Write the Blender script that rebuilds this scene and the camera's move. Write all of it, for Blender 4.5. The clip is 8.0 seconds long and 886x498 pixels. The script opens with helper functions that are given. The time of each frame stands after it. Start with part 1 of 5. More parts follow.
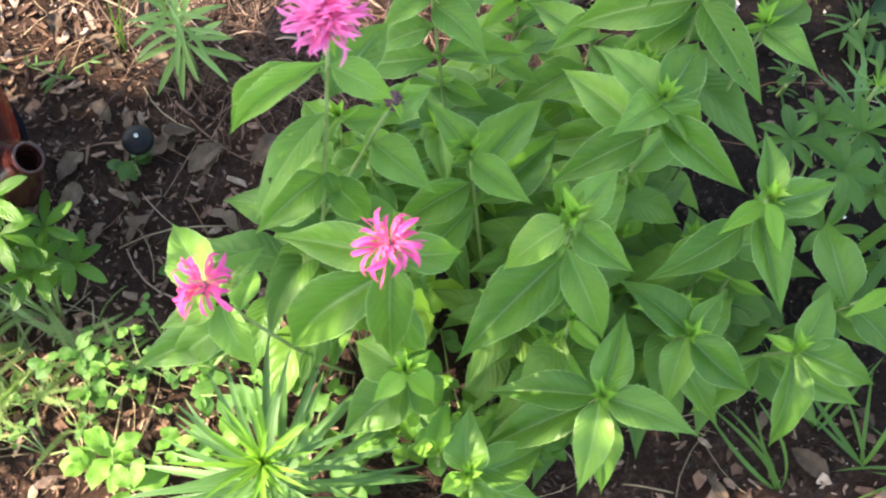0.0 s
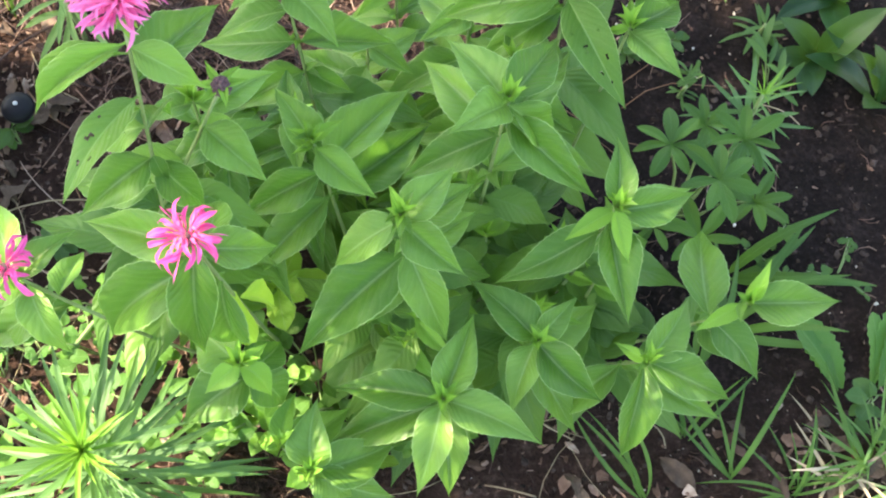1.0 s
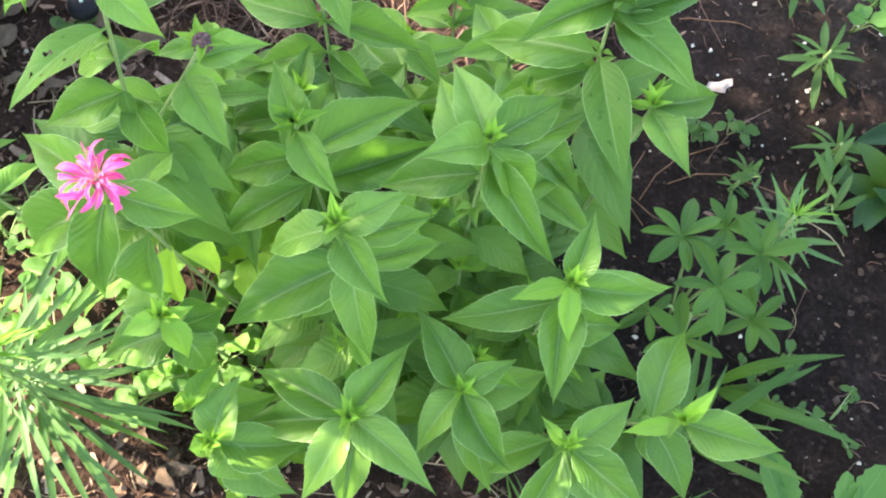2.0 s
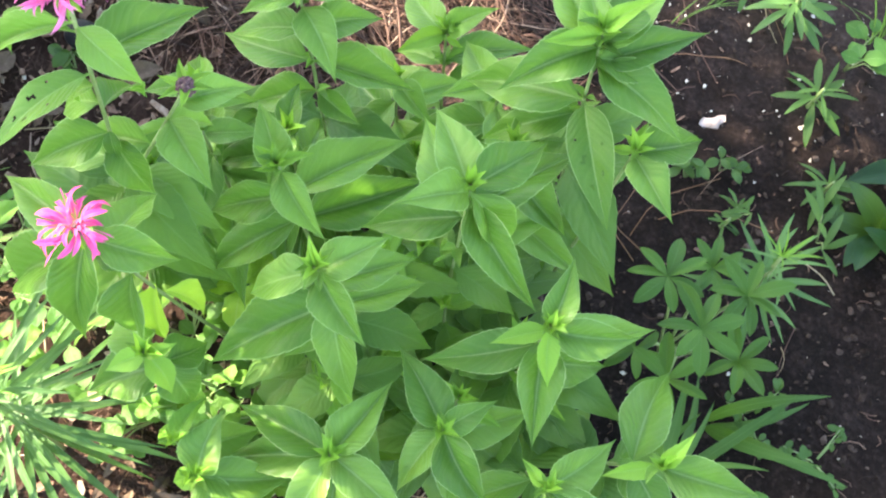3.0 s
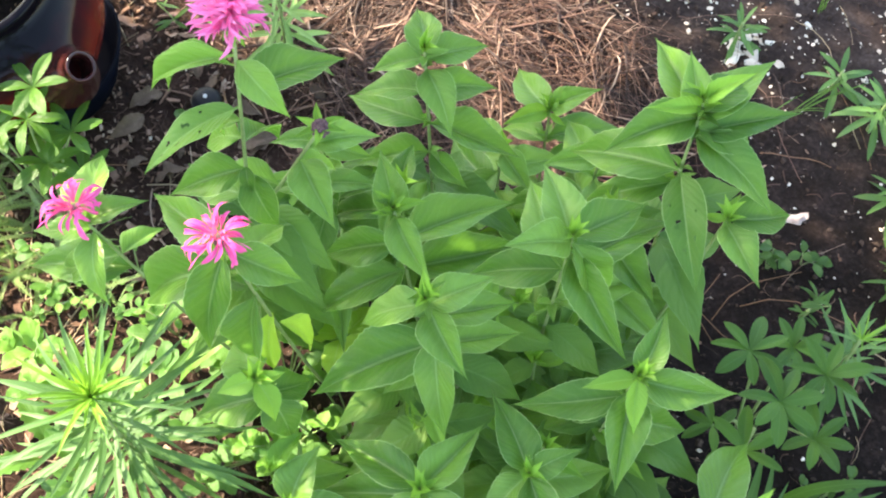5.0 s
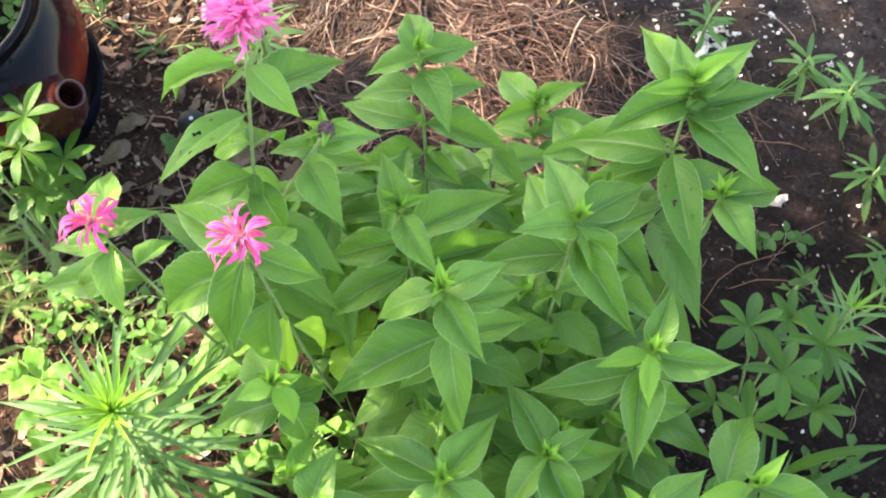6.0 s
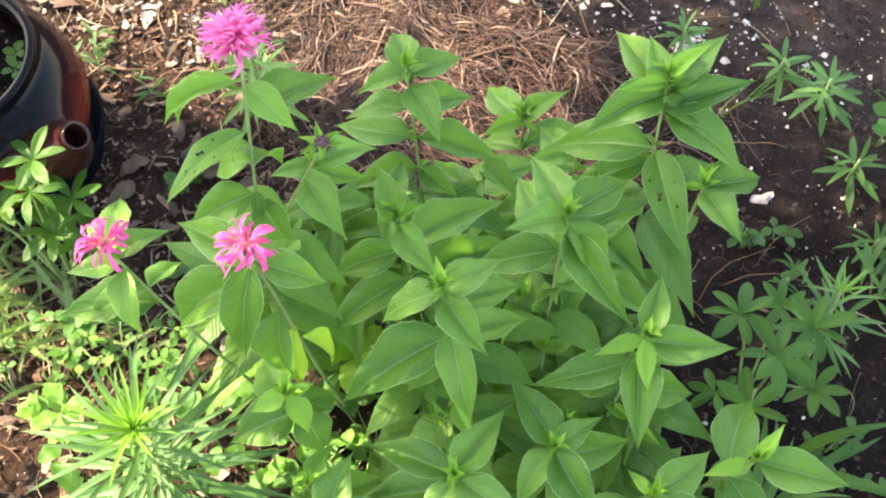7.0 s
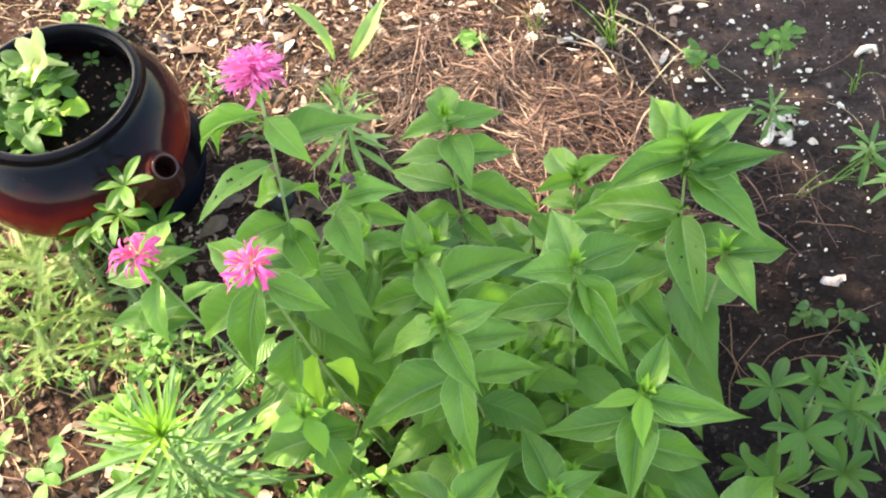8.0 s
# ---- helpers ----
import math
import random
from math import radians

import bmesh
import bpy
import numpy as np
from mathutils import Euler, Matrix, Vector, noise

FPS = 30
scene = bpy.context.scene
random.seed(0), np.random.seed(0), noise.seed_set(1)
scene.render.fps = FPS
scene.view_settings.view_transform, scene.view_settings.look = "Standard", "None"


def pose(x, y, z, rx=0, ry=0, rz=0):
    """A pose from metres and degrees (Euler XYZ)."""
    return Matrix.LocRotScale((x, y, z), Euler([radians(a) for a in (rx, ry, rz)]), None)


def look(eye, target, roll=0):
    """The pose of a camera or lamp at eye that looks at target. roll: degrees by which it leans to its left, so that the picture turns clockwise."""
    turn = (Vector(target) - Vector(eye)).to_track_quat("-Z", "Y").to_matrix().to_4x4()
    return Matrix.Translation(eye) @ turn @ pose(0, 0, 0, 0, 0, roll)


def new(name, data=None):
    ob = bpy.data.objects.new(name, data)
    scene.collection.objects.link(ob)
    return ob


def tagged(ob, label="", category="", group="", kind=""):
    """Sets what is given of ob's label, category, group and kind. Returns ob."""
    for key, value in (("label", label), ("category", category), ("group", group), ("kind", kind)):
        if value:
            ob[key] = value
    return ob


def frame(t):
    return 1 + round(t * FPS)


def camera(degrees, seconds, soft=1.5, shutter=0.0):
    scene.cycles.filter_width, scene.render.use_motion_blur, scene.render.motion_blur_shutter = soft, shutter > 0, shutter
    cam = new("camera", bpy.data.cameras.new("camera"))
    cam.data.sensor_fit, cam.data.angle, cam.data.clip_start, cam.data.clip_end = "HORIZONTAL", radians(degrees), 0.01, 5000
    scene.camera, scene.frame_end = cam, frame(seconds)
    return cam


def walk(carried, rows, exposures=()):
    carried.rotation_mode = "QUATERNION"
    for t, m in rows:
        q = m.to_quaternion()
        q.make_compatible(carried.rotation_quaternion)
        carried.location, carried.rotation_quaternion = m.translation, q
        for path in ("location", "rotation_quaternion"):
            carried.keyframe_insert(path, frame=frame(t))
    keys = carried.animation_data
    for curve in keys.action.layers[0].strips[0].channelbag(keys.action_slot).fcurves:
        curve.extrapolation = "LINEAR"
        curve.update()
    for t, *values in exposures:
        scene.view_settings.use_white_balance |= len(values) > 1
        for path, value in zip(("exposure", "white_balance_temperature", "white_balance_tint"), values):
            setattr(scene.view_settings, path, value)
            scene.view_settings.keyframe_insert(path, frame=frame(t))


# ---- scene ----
cam = camera(40.6, 8.0, soft=2.1, shutter=0.2)
PATH = [
    (0, (0.01, -0.008, 1.387), (0.002, 0.748, -0.465), -0.7),
    (0.5, (0.142, 0.011, 1.374), (0.031, 0.732, -0.488), -3.9),
    (1, (0.14, 0.022, 1.367), (0.154, 0.741, -0.499), 3.9),
    (1.5, (0.242, 0.063, 1.359), (0.083, 0.746, -0.515), 2.1),
    (1.7, (0.266, 0.078, 1.345), (0.086, 0.752, -0.529), 5.3),
    (2.8, (0.292, 0.118, 1.357), (0.084, 0.77, -0.522), 4.6),
    (3, (0.296, 0.126, 1.362), (0.082, 0.798, -0.509), 4.8),
    (3.5, (0.31, 0.133, 1.366), (0.049, 0.849, -0.483), 4.9),
    (4, (0.294, 0.12, 1.37), (-0.039, 0.86, -0.458), 4.5),
    (4.5, (0.3, 0.086, 1.371), (-0.095, 0.831, -0.443), 2.2),
    (4.7, (0.304, 0.059, 1.384), (-0.099, 0.826, -0.418), 1.1),
    (5.8, (0.285, -0.024, 1.411), (-0.071, 0.84, -0.358), 1.7),
    (6, (0.278, -0.032, 1.41), (-0.068, 0.84, -0.356), 1.0),
    (6.5, (0.263, -0.062, 1.421), (-0.078, 0.841, -0.331), 0.2),
    (7, (0.305, -0.086, 1.433), (-0.071, 0.848, -0.295), -2.9),
    (7.5, (0.415, -0.078, 1.442), (-0.157, 0.846, -0.237), -7.9),
    (8, (0.476, -0.071, 1.447), (-0.215, 0.842, -0.193), -10.9),
]
EXPOSURE = [(0, 2.40, 7660, 8), (1, 2.61, 7660, 8), (3, 2.88, 7560, 7), (3.6, 2.88, 7560, 7), (4.5, 2.68, 7580, 7), (6, 2.62, 7900, 8), (8, 2.60, 8300, 8)]
walk(cam, [(t, look(eye, target, roll)) for t, eye, target, roll in PATH], EXPOSURE)

# ---- light ----
SUN_ELEVATION, SUN_AZIMUTH = 40.0, 177.0  # degrees; azimuth of the sun from +x towards +y
world = bpy.data.worlds.new("sky")
scene.world = world
world.use_nodes = True
wn = world.node_tree
sky = wn.nodes.new("ShaderNodeTexSky")
sky.sky_type, sky.sun_disc = "NISHITA", False
sky.sun_elevation, sky.sun_rotation = radians(SUN_ELEVATION), radians(90 - SUN_AZIMUTH)
wn.links.new(sky.outputs[0], wn.nodes["Background"].inputs[0])
wn.nodes["Background"].inputs[1].default_value = 0.15
sun = new("sun", bpy.data.lights.new("sun", "SUN"))
sun.data.energy, sun.data.angle, sun.data.color = 3.6, radians(0.53), (1.0, 0.93, 0.82)
sun_way = Vector((math.cos(radians(SUN_ELEVATION)) * math.cos(radians(SUN_AZIMUTH)), math.cos(radians(SUN_ELEVATION)) * math.sin(radians(SUN_AZIMUTH)), math.sin(radians(SUN_ELEVATION))))
sun.matrix_basis = look(sun_way * 10, (0, 0, 0))

# ---- materials ----

def material(name, rough=0.6, spec=0.5):
    m = bpy.data.materials.new(name)
    m.use_nodes = True
    b = m.node_tree.nodes["Principled BSDF"]
    b.inputs["Roughness"].default_value = rough
    b.inputs["Specular IOR Level"].default_value = spec
    return m, m.node_tree, b


def node(t, kind, **values):
    n = t.nodes.new(kind)
    for key, value in values.items():
        n.inputs[key.replace("_", " ")].default_value = value
    return n


def ramp(t, source, stops):
    r = t.nodes.new("ShaderNodeValToRGB")
    while len(r.color_ramp.elements) < len(stops):
        r.color_ramp.elements.new(0.5)
    for e, (at, c) in zip(r.color_ramp.elements, stops):
        e.position, e.color = at, (*c, 1)
    t.links.new(source, r.inputs[0])
    return r.outputs[0]


def mixed(t, a, b, factor, blend="MIX"):
    n = t.nodes.new("ShaderNodeMix")
    n.data_type, n.blend_type = "RGBA", blend
    for slot, value in ((0, factor), (6, a), (7, b)):
        if isinstance(value, (int, float)):
            n.inputs[slot].default_value = value
        elif isinstance(value, tuple):
            n.inputs[slot].default_value = (*value, 1)
        else:
            t.links.new(value, n.inputs[slot])
    return n.outputs[2]


def maths(t, op, a, b=0.0, c=0.0):
    n = t.nodes.new("ShaderNodeMath")
    n.operation = op
    for slot, value in zip((0, 1, 2), (a, b, c)):
        if isinstance(value, (int, float)):
            n.inputs[slot].default_value = value
        else:
            t.links.new(value, n.inputs[slot])
    return n.outputs[0]


def bump(t, b, height, strength, distance):
    n = node(t, "ShaderNodeBump", Strength=strength, Distance=distance)
    t.links.new(height, n.inputs["Height"])
    t.links.new(n.outputs[0], b.inputs["Normal"])
    return n.outputs[0]


def leaf_material(name, dark, light, vein, veins=9.0, through_light=0.35, rough=0.5, relief=0.28, pale=0.5, lit=(0.42, 0.72, 0.07), swell=0.0012, spec=0.35):
    """A living leaf: UV u runs across (0.5 at the midrib), v from stalk to tip."""
    m, t, b = material(name, rough, spec)
    info = t.nodes.new("ShaderNodeObjectInfo")
    geo = t.nodes.new("ShaderNodeNewGeometry")
    coord = t.nodes.new("ShaderNodeTexCoord")
    uv = t.nodes.new("ShaderNodeSeparateXYZ")
    t.links.new(coord.outputs["UV"], uv.inputs[0])
    across = maths(t, "ABSOLUTE", maths(t, "SUBTRACT", uv.outputs[0], 0.5))
    grain = node(t, "ShaderNodeTexNoise", Scale=55.0, Detail=4.0, Roughness=0.6)
    t.links.new(coord.outputs["Object"], grain.inputs["Vector"])
    broad = node(t, "ShaderNodeTexNoise", Scale=2.2, Detail=2.0)
    t.links.new(coord.outputs["Object"], broad.inputs["Vector"])
    shade = maths(t, "ADD", maths(t, "MULTIPLY", grain.outputs[0], 0.35), maths(t, "MULTIPLY", broad.outputs[0], 0.45))
    shade = maths(t, "ADD", shade, maths(t, "MULTIPLY", maths(t, "SUBTRACT", info.outputs["Random"], 0.5), 0.75))
    shade = maths(t, "ADD", shade, maths(t, "MULTIPLY", maths(t, "SUBTRACT", geo.outputs["Random Per Island"], 0.5), 0.15))
    base = ramp(t, shade, [(0.1, dark), (0.75, light)])
    along = maths(t, "ADD", uv.outputs[1], maths(t, "MULTIPLY", maths(t, "SUBTRACT", broad.outputs[0], 0.5), 0.5))
    wave = maths(t, "FRACT", maths(t, "MULTIPLY", maths(t, "SUBTRACT", along, maths(t, "MULTIPLY", across, 0.55)), veins))
    ridge = maths(t, "SUBTRACT", 1.0, maths(t, "MULTIPLY", maths(t, "ABSOLUTE", maths(t, "SUBTRACT", wave, 0.5)), 2.0))
    line = maths(t, "SMOOTH_MIN", 1.0, maths(t, "POWER", ridge, 6.0), 0.0)
    rib = maths(t, "LESS_THAN", across, 0.022)
    amount = maths(t, "MAXIMUM", maths(t, "MULTIPLY", line, 0.16 * pale), maths(t, "MULTIPLY", rib, 0.7 * pale))
    margin = maths(t, "MULTIPLY", maths(t, "GREATER_THAN", across, 0.482), 1.3 * pale)
    colour = mixed(t, base, vein, maths(t, "MAXIMUM", amount, margin))
    t.links.new(colour, b.inputs["Base Color"])
    height = maths(t, "ADD", maths(t, "MULTIPLY", ridge, -1.0), maths(t, "MULTIPLY", grain.outputs[0], 0.5))
    bump(t, b, height, relief, swell)
    soft = t.nodes.new("ShaderNodeBsdfTranslucent")
    t.links.new(mixed(t, colour, lit, 0.45), soft.inputs[0])
    both = t.nodes.new("ShaderNodeMixShader")
    both.inputs[0].default_value = through_light
    t.links.new(b.outputs[0], both.inputs[1])
    t.links.new(soft.outputs[0], both.inputs[2])
    t.links.new(both.outputs[0], t.nodes["Material Output"].inputs[0])
    return m


def speckled(name, stops, scale, rough=0.8, relief=0.5, distance=0.002, spec=0.3, detail=6.0, own=0.0):
    """A matt natural surface: noise at two scales through a colour ramp."""
    m, t, b = material(name, rough, spec)
    coord = t.nodes.new("ShaderNodeTexCoord")
    fine = node(t, "ShaderNodeTexNoise", Scale=scale, Detail=detail, Roughness=0.65)
    wide = node(t, "ShaderNodeTexNoise", Scale=scale * 0.12, Detail=3.0)
    for n in (fine, wide):
        t.links.new(coord.outputs["Object"], n.inputs["Vector"])
    level = maths(t, "ADD", maths(t, "MULTIPLY", fine.outputs[0], 0.6), maths(t, "MULTIPLY", wide.outputs[0], 0.4))
    if own:
        geo = t.nodes.new("ShaderNodeNewGeometry")
        info = t.nodes.new("ShaderNodeObjectInfo")
        level = maths(t, "ADD", level, maths(t, "MULTIPLY", maths(t, "SUBTRACT", maths(t, "ADD", geo.outputs["Random Per Island"], info.outputs["Random"]), 1.0), own))
    t.links.new(ramp(t, level, stops), b.inputs["Base Color"])
    bump(t, b, fine.outputs[0], relief, distance)
    return m


MONARDA = leaf_material("bee_balm_leaf", (0.063, 0.156, 0.022), (0.168, 0.318, 0.056), (0.38, 0.55, 0.21), veins=9.0, rough=0.38, relief=0.34, swell=0.0015, lit=(0.27, 0.64, 0.07))
# older leaf green, with the shade deep in the clump painted in
MONARDA_OLD_SHADED = leaf_material("bee_balm_old_shaded_leaf", (0.050, 0.128, 0.017), (0.126, 0.246, 0.038), (0.16, 0.29, 0.09), veins=9.0, rough=0.45, relief=0.42, swell=0.0016, lit=(0.27, 0.62, 0.07))
MONARDA_YOUNG = leaf_material("bee_balm_young_leaf", (0.12, 0.28, 0.03), (0.20, 0.40, 0.05), (0.26, 0.45, 0.12))
LINEAR = leaf_material("narrow_leaf", (0.045, 0.115, 0.028), (0.098, 0.208, 0.056), (0.22, 0.36, 0.14), veins=3.0, relief=0.2, through_light=0.27)
LINEAR_YOUNG = leaf_material("narrow_young_leaf", (0.10, 0.25, 0.025), (0.18, 0.36, 0.045), (0.36, 0.54, 0.10), veins=3.0, relief=0.2)
# narrow leaf paled so that the colour itself carries sunlight
PALE_SUNLIT = leaf_material("pale_sunlit_narrow_leaf", (0.15, 0.28, 0.07), (0.29, 0.45, 0.14), (0.42, 0.56, 0.24), veins=3.0, relief=0.2)
LUPINE = leaf_material("palmate_leaf", (0.032, 0.100, 0.010), (0.078, 0.185, 0.022), (0.15, 0.29, 0.07), veins=8.0, relief=0.4, rough=0.42)
WEED = leaf_material("weed_leaf", (0.045, 0.14, 0.022), (0.10, 0.23, 0.042), (0.22, 0.38, 0.12), veins=7.0)
# weed leaf darkened: shade is put into the colour
DULL_SHADED = leaf_material("dull_shaded_weed_leaf", (0.030, 0.085, 0.018), (0.070, 0.155, 0.034), (0.12, 0.22, 0.07), veins=6.0)
# yellow-green leaf, its colour raised further to imitate a patch of sun
LIME_SUNLIT = leaf_material("lime_sunlit_leaf", (0.25, 0.44, 0.03), (0.42, 0.64, 0.08), (0.46, 0.58, 0.18), veins=7.0)
BRIGHT = leaf_material("bright_green_leaf", (0.085, 0.22, 0.028), (0.15, 0.32, 0.045), (0.28, 0.45, 0.12), veins=7.0)
FEATHER = leaf_material("yarrow_leaf", (0.10, 0.19, 0.05), (0.36, 0.45, 0.19), (0.36, 0.46, 0.19), veins=3.0, relief=0.2, through_light=0.45)
GRASS = leaf_material("grass_blade", (0.04, 0.11, 0.02), (0.09, 0.19, 0.035), (0.2, 0.35, 0.1), veins=2.0, relief=0.2)
BROAD = leaf_material("broad_dark_leaf", (0.008, 0.036, 0.009), (0.020, 0.066, 0.016), (0.05, 0.13, 0.04), veins=5.0, rough=0.35)
CANOPY = leaf_material("tree_leaf", (0.03, 0.10, 0.02), (0.07, 0.17, 0.03), (0.1, 0.2, 0.06), through_light=0.2)
PETAL = leaf_material("pink_petal", (0.76, 0.075, 0.25), (0.90, 0.15, 0.36), (0.93, 0.30, 0.50), pale=0.18, veins=2.0, through_light=0.35, relief=0.1, rough=0.7, lit=(1.0, 0.30, 0.50))
# pink petal lightened for the pompom: sunlight put into the colour
PETAL_SUNLIT = leaf_material("sunlit_pink_petal", (0.87, 0.15, 0.44), (0.97, 0.33, 0.64), (0.97, 0.55, 0.82), pale=0.18, veins=2.0, through_light=0.4, relief=0.1, rough=0.7, lit=(1.0, 0.40, 0.68))
PETAL_LIP = leaf_material("lilac_pink_petal", (0.68, 0.050, 0.26), (0.82, 0.115, 0.42), (0.88, 0.20, 0.48), pale=0.18, veins=2.0, through_light=0.35, relief=0.15, rough=0.6, lit=(1.0, 0.32, 0.58))
PETAL_PALE = leaf_material("pale_yellow_petal", (0.52, 0.54, 0.16), (0.66, 0.66, 0.28), (0.75, 0.76, 0.36), veins=4.0, through_light=0.35, relief=0.3)
STEM = speckled("green_stem", [(0.3, (0.15, 0.23, 0.07)), (0.7, (0.30, 0.38, 0.16))], 120, rough=0.55)
STEM_RED = speckled("reddish_stem", [(0.3, (0.16, 0.07, 0.04)), (0.7, (0.26, 0.14, 0.07))], 120, rough=0.55)
CALYX = speckled("purple_calyx", [(0.3, (0.06, 0.03, 0.035)), (0.55, (0.15, 0.08, 0.09)), (0.75, (0.22, 0.22, 0.10))], 300, rough=0.7)
CHIP = speckled("bark_chip", [(0.2, (0.03, 0.015, 0.010)), (0.45, (0.12, 0.062, 0.040)), (0.68, (0.26, 0.155, 0.11)), (0.88, (0.52, 0.39, 0.30))], 90, rough=0.85, own=0.35)
STRAW = speckled("dry_straw", [(0.2, (0.028, 0.013, 0.009)), (0.5, (0.082, 0.038, 0.026)), (0.74, (0.165, 0.088, 0.062)), (0.97, (0.40, 0.275, 0.205))], 60, rough=0.6, own=0.95)
DRY = speckled("pale_dry_stem", [(0.2, (0.20, 0.13, 0.075)), (0.5, (0.42, 0.32, 0.20)), (0.85, (0.62, 0.52, 0.36))], 60, rough=0.7, own=0.3)
CRUMB = speckled("soil_crumb", [(0.25, (0.009, 0.006, 0.005)), (0.5, (0.024, 0.016, 0.013)), (0.75, (0.058, 0.039, 0.031)), (0.95, (0.12, 0.085, 0.068))], 150, rough=0.95, spec=0.08, own=0.4)
FIBRE = speckled("bark_fibre", [(0.2, (0.03, 0.016, 0.011)), (0.5, (0.11, 0.060, 0.042)), (0.75, (0.22, 0.135, 0.10)), (0.95, (0.42, 0.31, 0.24))], 60, rough=0.85, own=0.6)
GREYWOOD = speckled("weathered_plank", [(0.2, (0.10, 0.085, 0.075)), (0.5, (0.20, 0.18, 0.165)), (0.85, (0.34, 0.31, 0.29))], 40, rough=0.9, relief=0.8)
WOOD = speckled("pale_wood_chip", [(0.15, (0.10, 0.058, 0.042)), (0.45, (0.36, 0.25, 0.19)), (0.85, (0.74, 0.60, 0.50))], 70, rough=0.8, own=0.8)
DEAD_GREY = speckled("grey_dead_leaf", [(0.2, (0.045, 0.028, 0.019)), (0.55, (0.115, 0.074, 0.050)), (0.85, (0.21, 0.145, 0.10))], 40, rough=0.85, own=0.4)
OYSTER = speckled("pinkish_shell", [(0.2, (0.24, 0.15, 0.125)), (0.5, (0.46, 0.35, 0.31)), (0.8, (0.68, 0.58, 0.53))], 90, rough=0.5, own=0.1)
SHELL = speckled("bleached_shell", [(0.2, (0.34, 0.25, 0.19)), (0.5, (0.62, 0.53, 0.44)), (0.8, (0.84, 0.79, 0.70))], 60, rough=0.6, own=0.25)
POT_SOIL = speckled("potting_soil", [(0.35, (0.005, 0.004, 0.0035)), (0.6, (0.018, 0.012, 0.010)), (0.8, (0.08, 0.055, 0.04))], 120, rough=0.95, spec=0.05, relief=1.0, distance=0.004)
PLASTIC = speckled("black_plastic", [(0.3, (0.007, 0.007, 0.009)), (0.7, (0.014, 0.014, 0.017))], 200, rough=0.5, relief=0.1, spec=0.15)
METAL = speckled("dull_metal", [(0.3, (0.4, 0.4, 0.4)), (0.7, (0.6, 0.6, 0.6))], 200, rough=0.3, relief=0.1)
BARK = speckled("tree_bark", [(0.3, (0.08, 0.055, 0.04)), (0.7, (0.2, 0.15, 0.11))], 30, rough=0.9, relief=1.0, distance=0.01)


def ground_material():
    m, t, b = material("garden_soil", 0.95, 0.08)
    coord = t.nodes.new("ShaderNodeTexCoord")
    place = t.nodes.new("ShaderNodeSeparateXYZ")
    t.links.new(coord.outputs["Object"], place.inputs[0])
    fine = node(t, "ShaderNodeTexNoise", Scale=150.0, Detail=8.0, Roughness=0.7)
    mid = node(t, "ShaderNodeTexNoise", Scale=22.0, Detail=5.0, Roughness=0.6)
    wide = node(t, "ShaderNodeTexNoise", Scale=3.0, Detail=3.0)
    for n in (fine, mid, wide):
        t.links.new(coord.outputs["Object"], n.inputs["Vector"])
    level = maths(t, "ADD", maths(t, "MULTIPLY", fine.outputs[0], 0.55), maths(t, "MULTIPLY", mid.outputs[0], 0.45))
    soil = ramp(t, level, [(0.3, (0.0055, 0.004, 0.0034)), (0.50, (0.018, 0.012, 0.0105)), (0.60, (0.035, 0.023, 0.020)), (0.74, (0.088, 0.060, 0.049))])
    mulch = ramp(t, level, [(0.3, (0.014, 0.008, 0.006)), (0.52, (0.048, 0.027, 0.020)), (0.72, (0.15, 0.09, 0.068))])
    # bark mulch lies to the west of the bed
    front = maths(t, "MULTIPLY", maths(t, "SUBTRACT", 0.46, place.outputs[1]), 3.0)
    west = maths(t, "ADD", maths(t, "MAXIMUM", maths(t, "MULTIPLY", place.outputs[0], -2.6), front), maths(t, "MULTIPLY", maths(t, "SUBTRACT", wide.outputs[0], 0.5), 1.8))
    grade = node(t, "ShaderNodeMapRange")
    grade.inputs[1].default_value, grade.inputs[2].default_value = -0.1, 0.5
    t.links.new(west, grade.inputs[0])
    dry = ramp(t, level, [(0.3, (0.018, 0.0125, 0.011)), (0.50, (0.048, 0.033, 0.029)), (0.62, (0.086, 0.062, 0.054)), (0.74, (0.17, 0.13, 0.115))])
    # drier soil towards the back
    back = node(t, "ShaderNodeMapRange")
    back.inputs[1].default_value, back.inputs[2].default_value = 0.92, 1.22
    t.links.new(maths(t, "ADD", place.outputs[1], maths(t, "MULTIPLY", maths(t, "SUBTRACT", wide.outputs[0], 0.5), 0.4)), back.inputs[0])
    bed = mixed(t, mixed(t, soil, dry, back.outputs[0]), mulch, grade.outputs[0])
    reach = t.nodes.new("ShaderNodeVectorMath")
    reach.operation = "DISTANCE"
    t.links.new(coord.outputs["Object"], reach.inputs[0])
    reach.inputs[1].default_value = (0.0, 0.7, 0.0)
    off = node(t, "ShaderNodeMapRange")
    off.inputs[1].default_value, off.inputs[2].default_value = 1.1, 1.9
    t.links.new(maths(t, "ADD", reach.outputs["Value"], maths(t, "MULTIPLY", maths(t, "SUBTRACT", wide.outputs[0], 0.5), 0.8)), off.inputs[0])
    t.links.new(mixed(t, bed, mulch, off.outputs[0]), b.inputs["Base Color"])
    bump(t, b, level, 1.0, 0.012)
    return m


SOIL = ground_material()


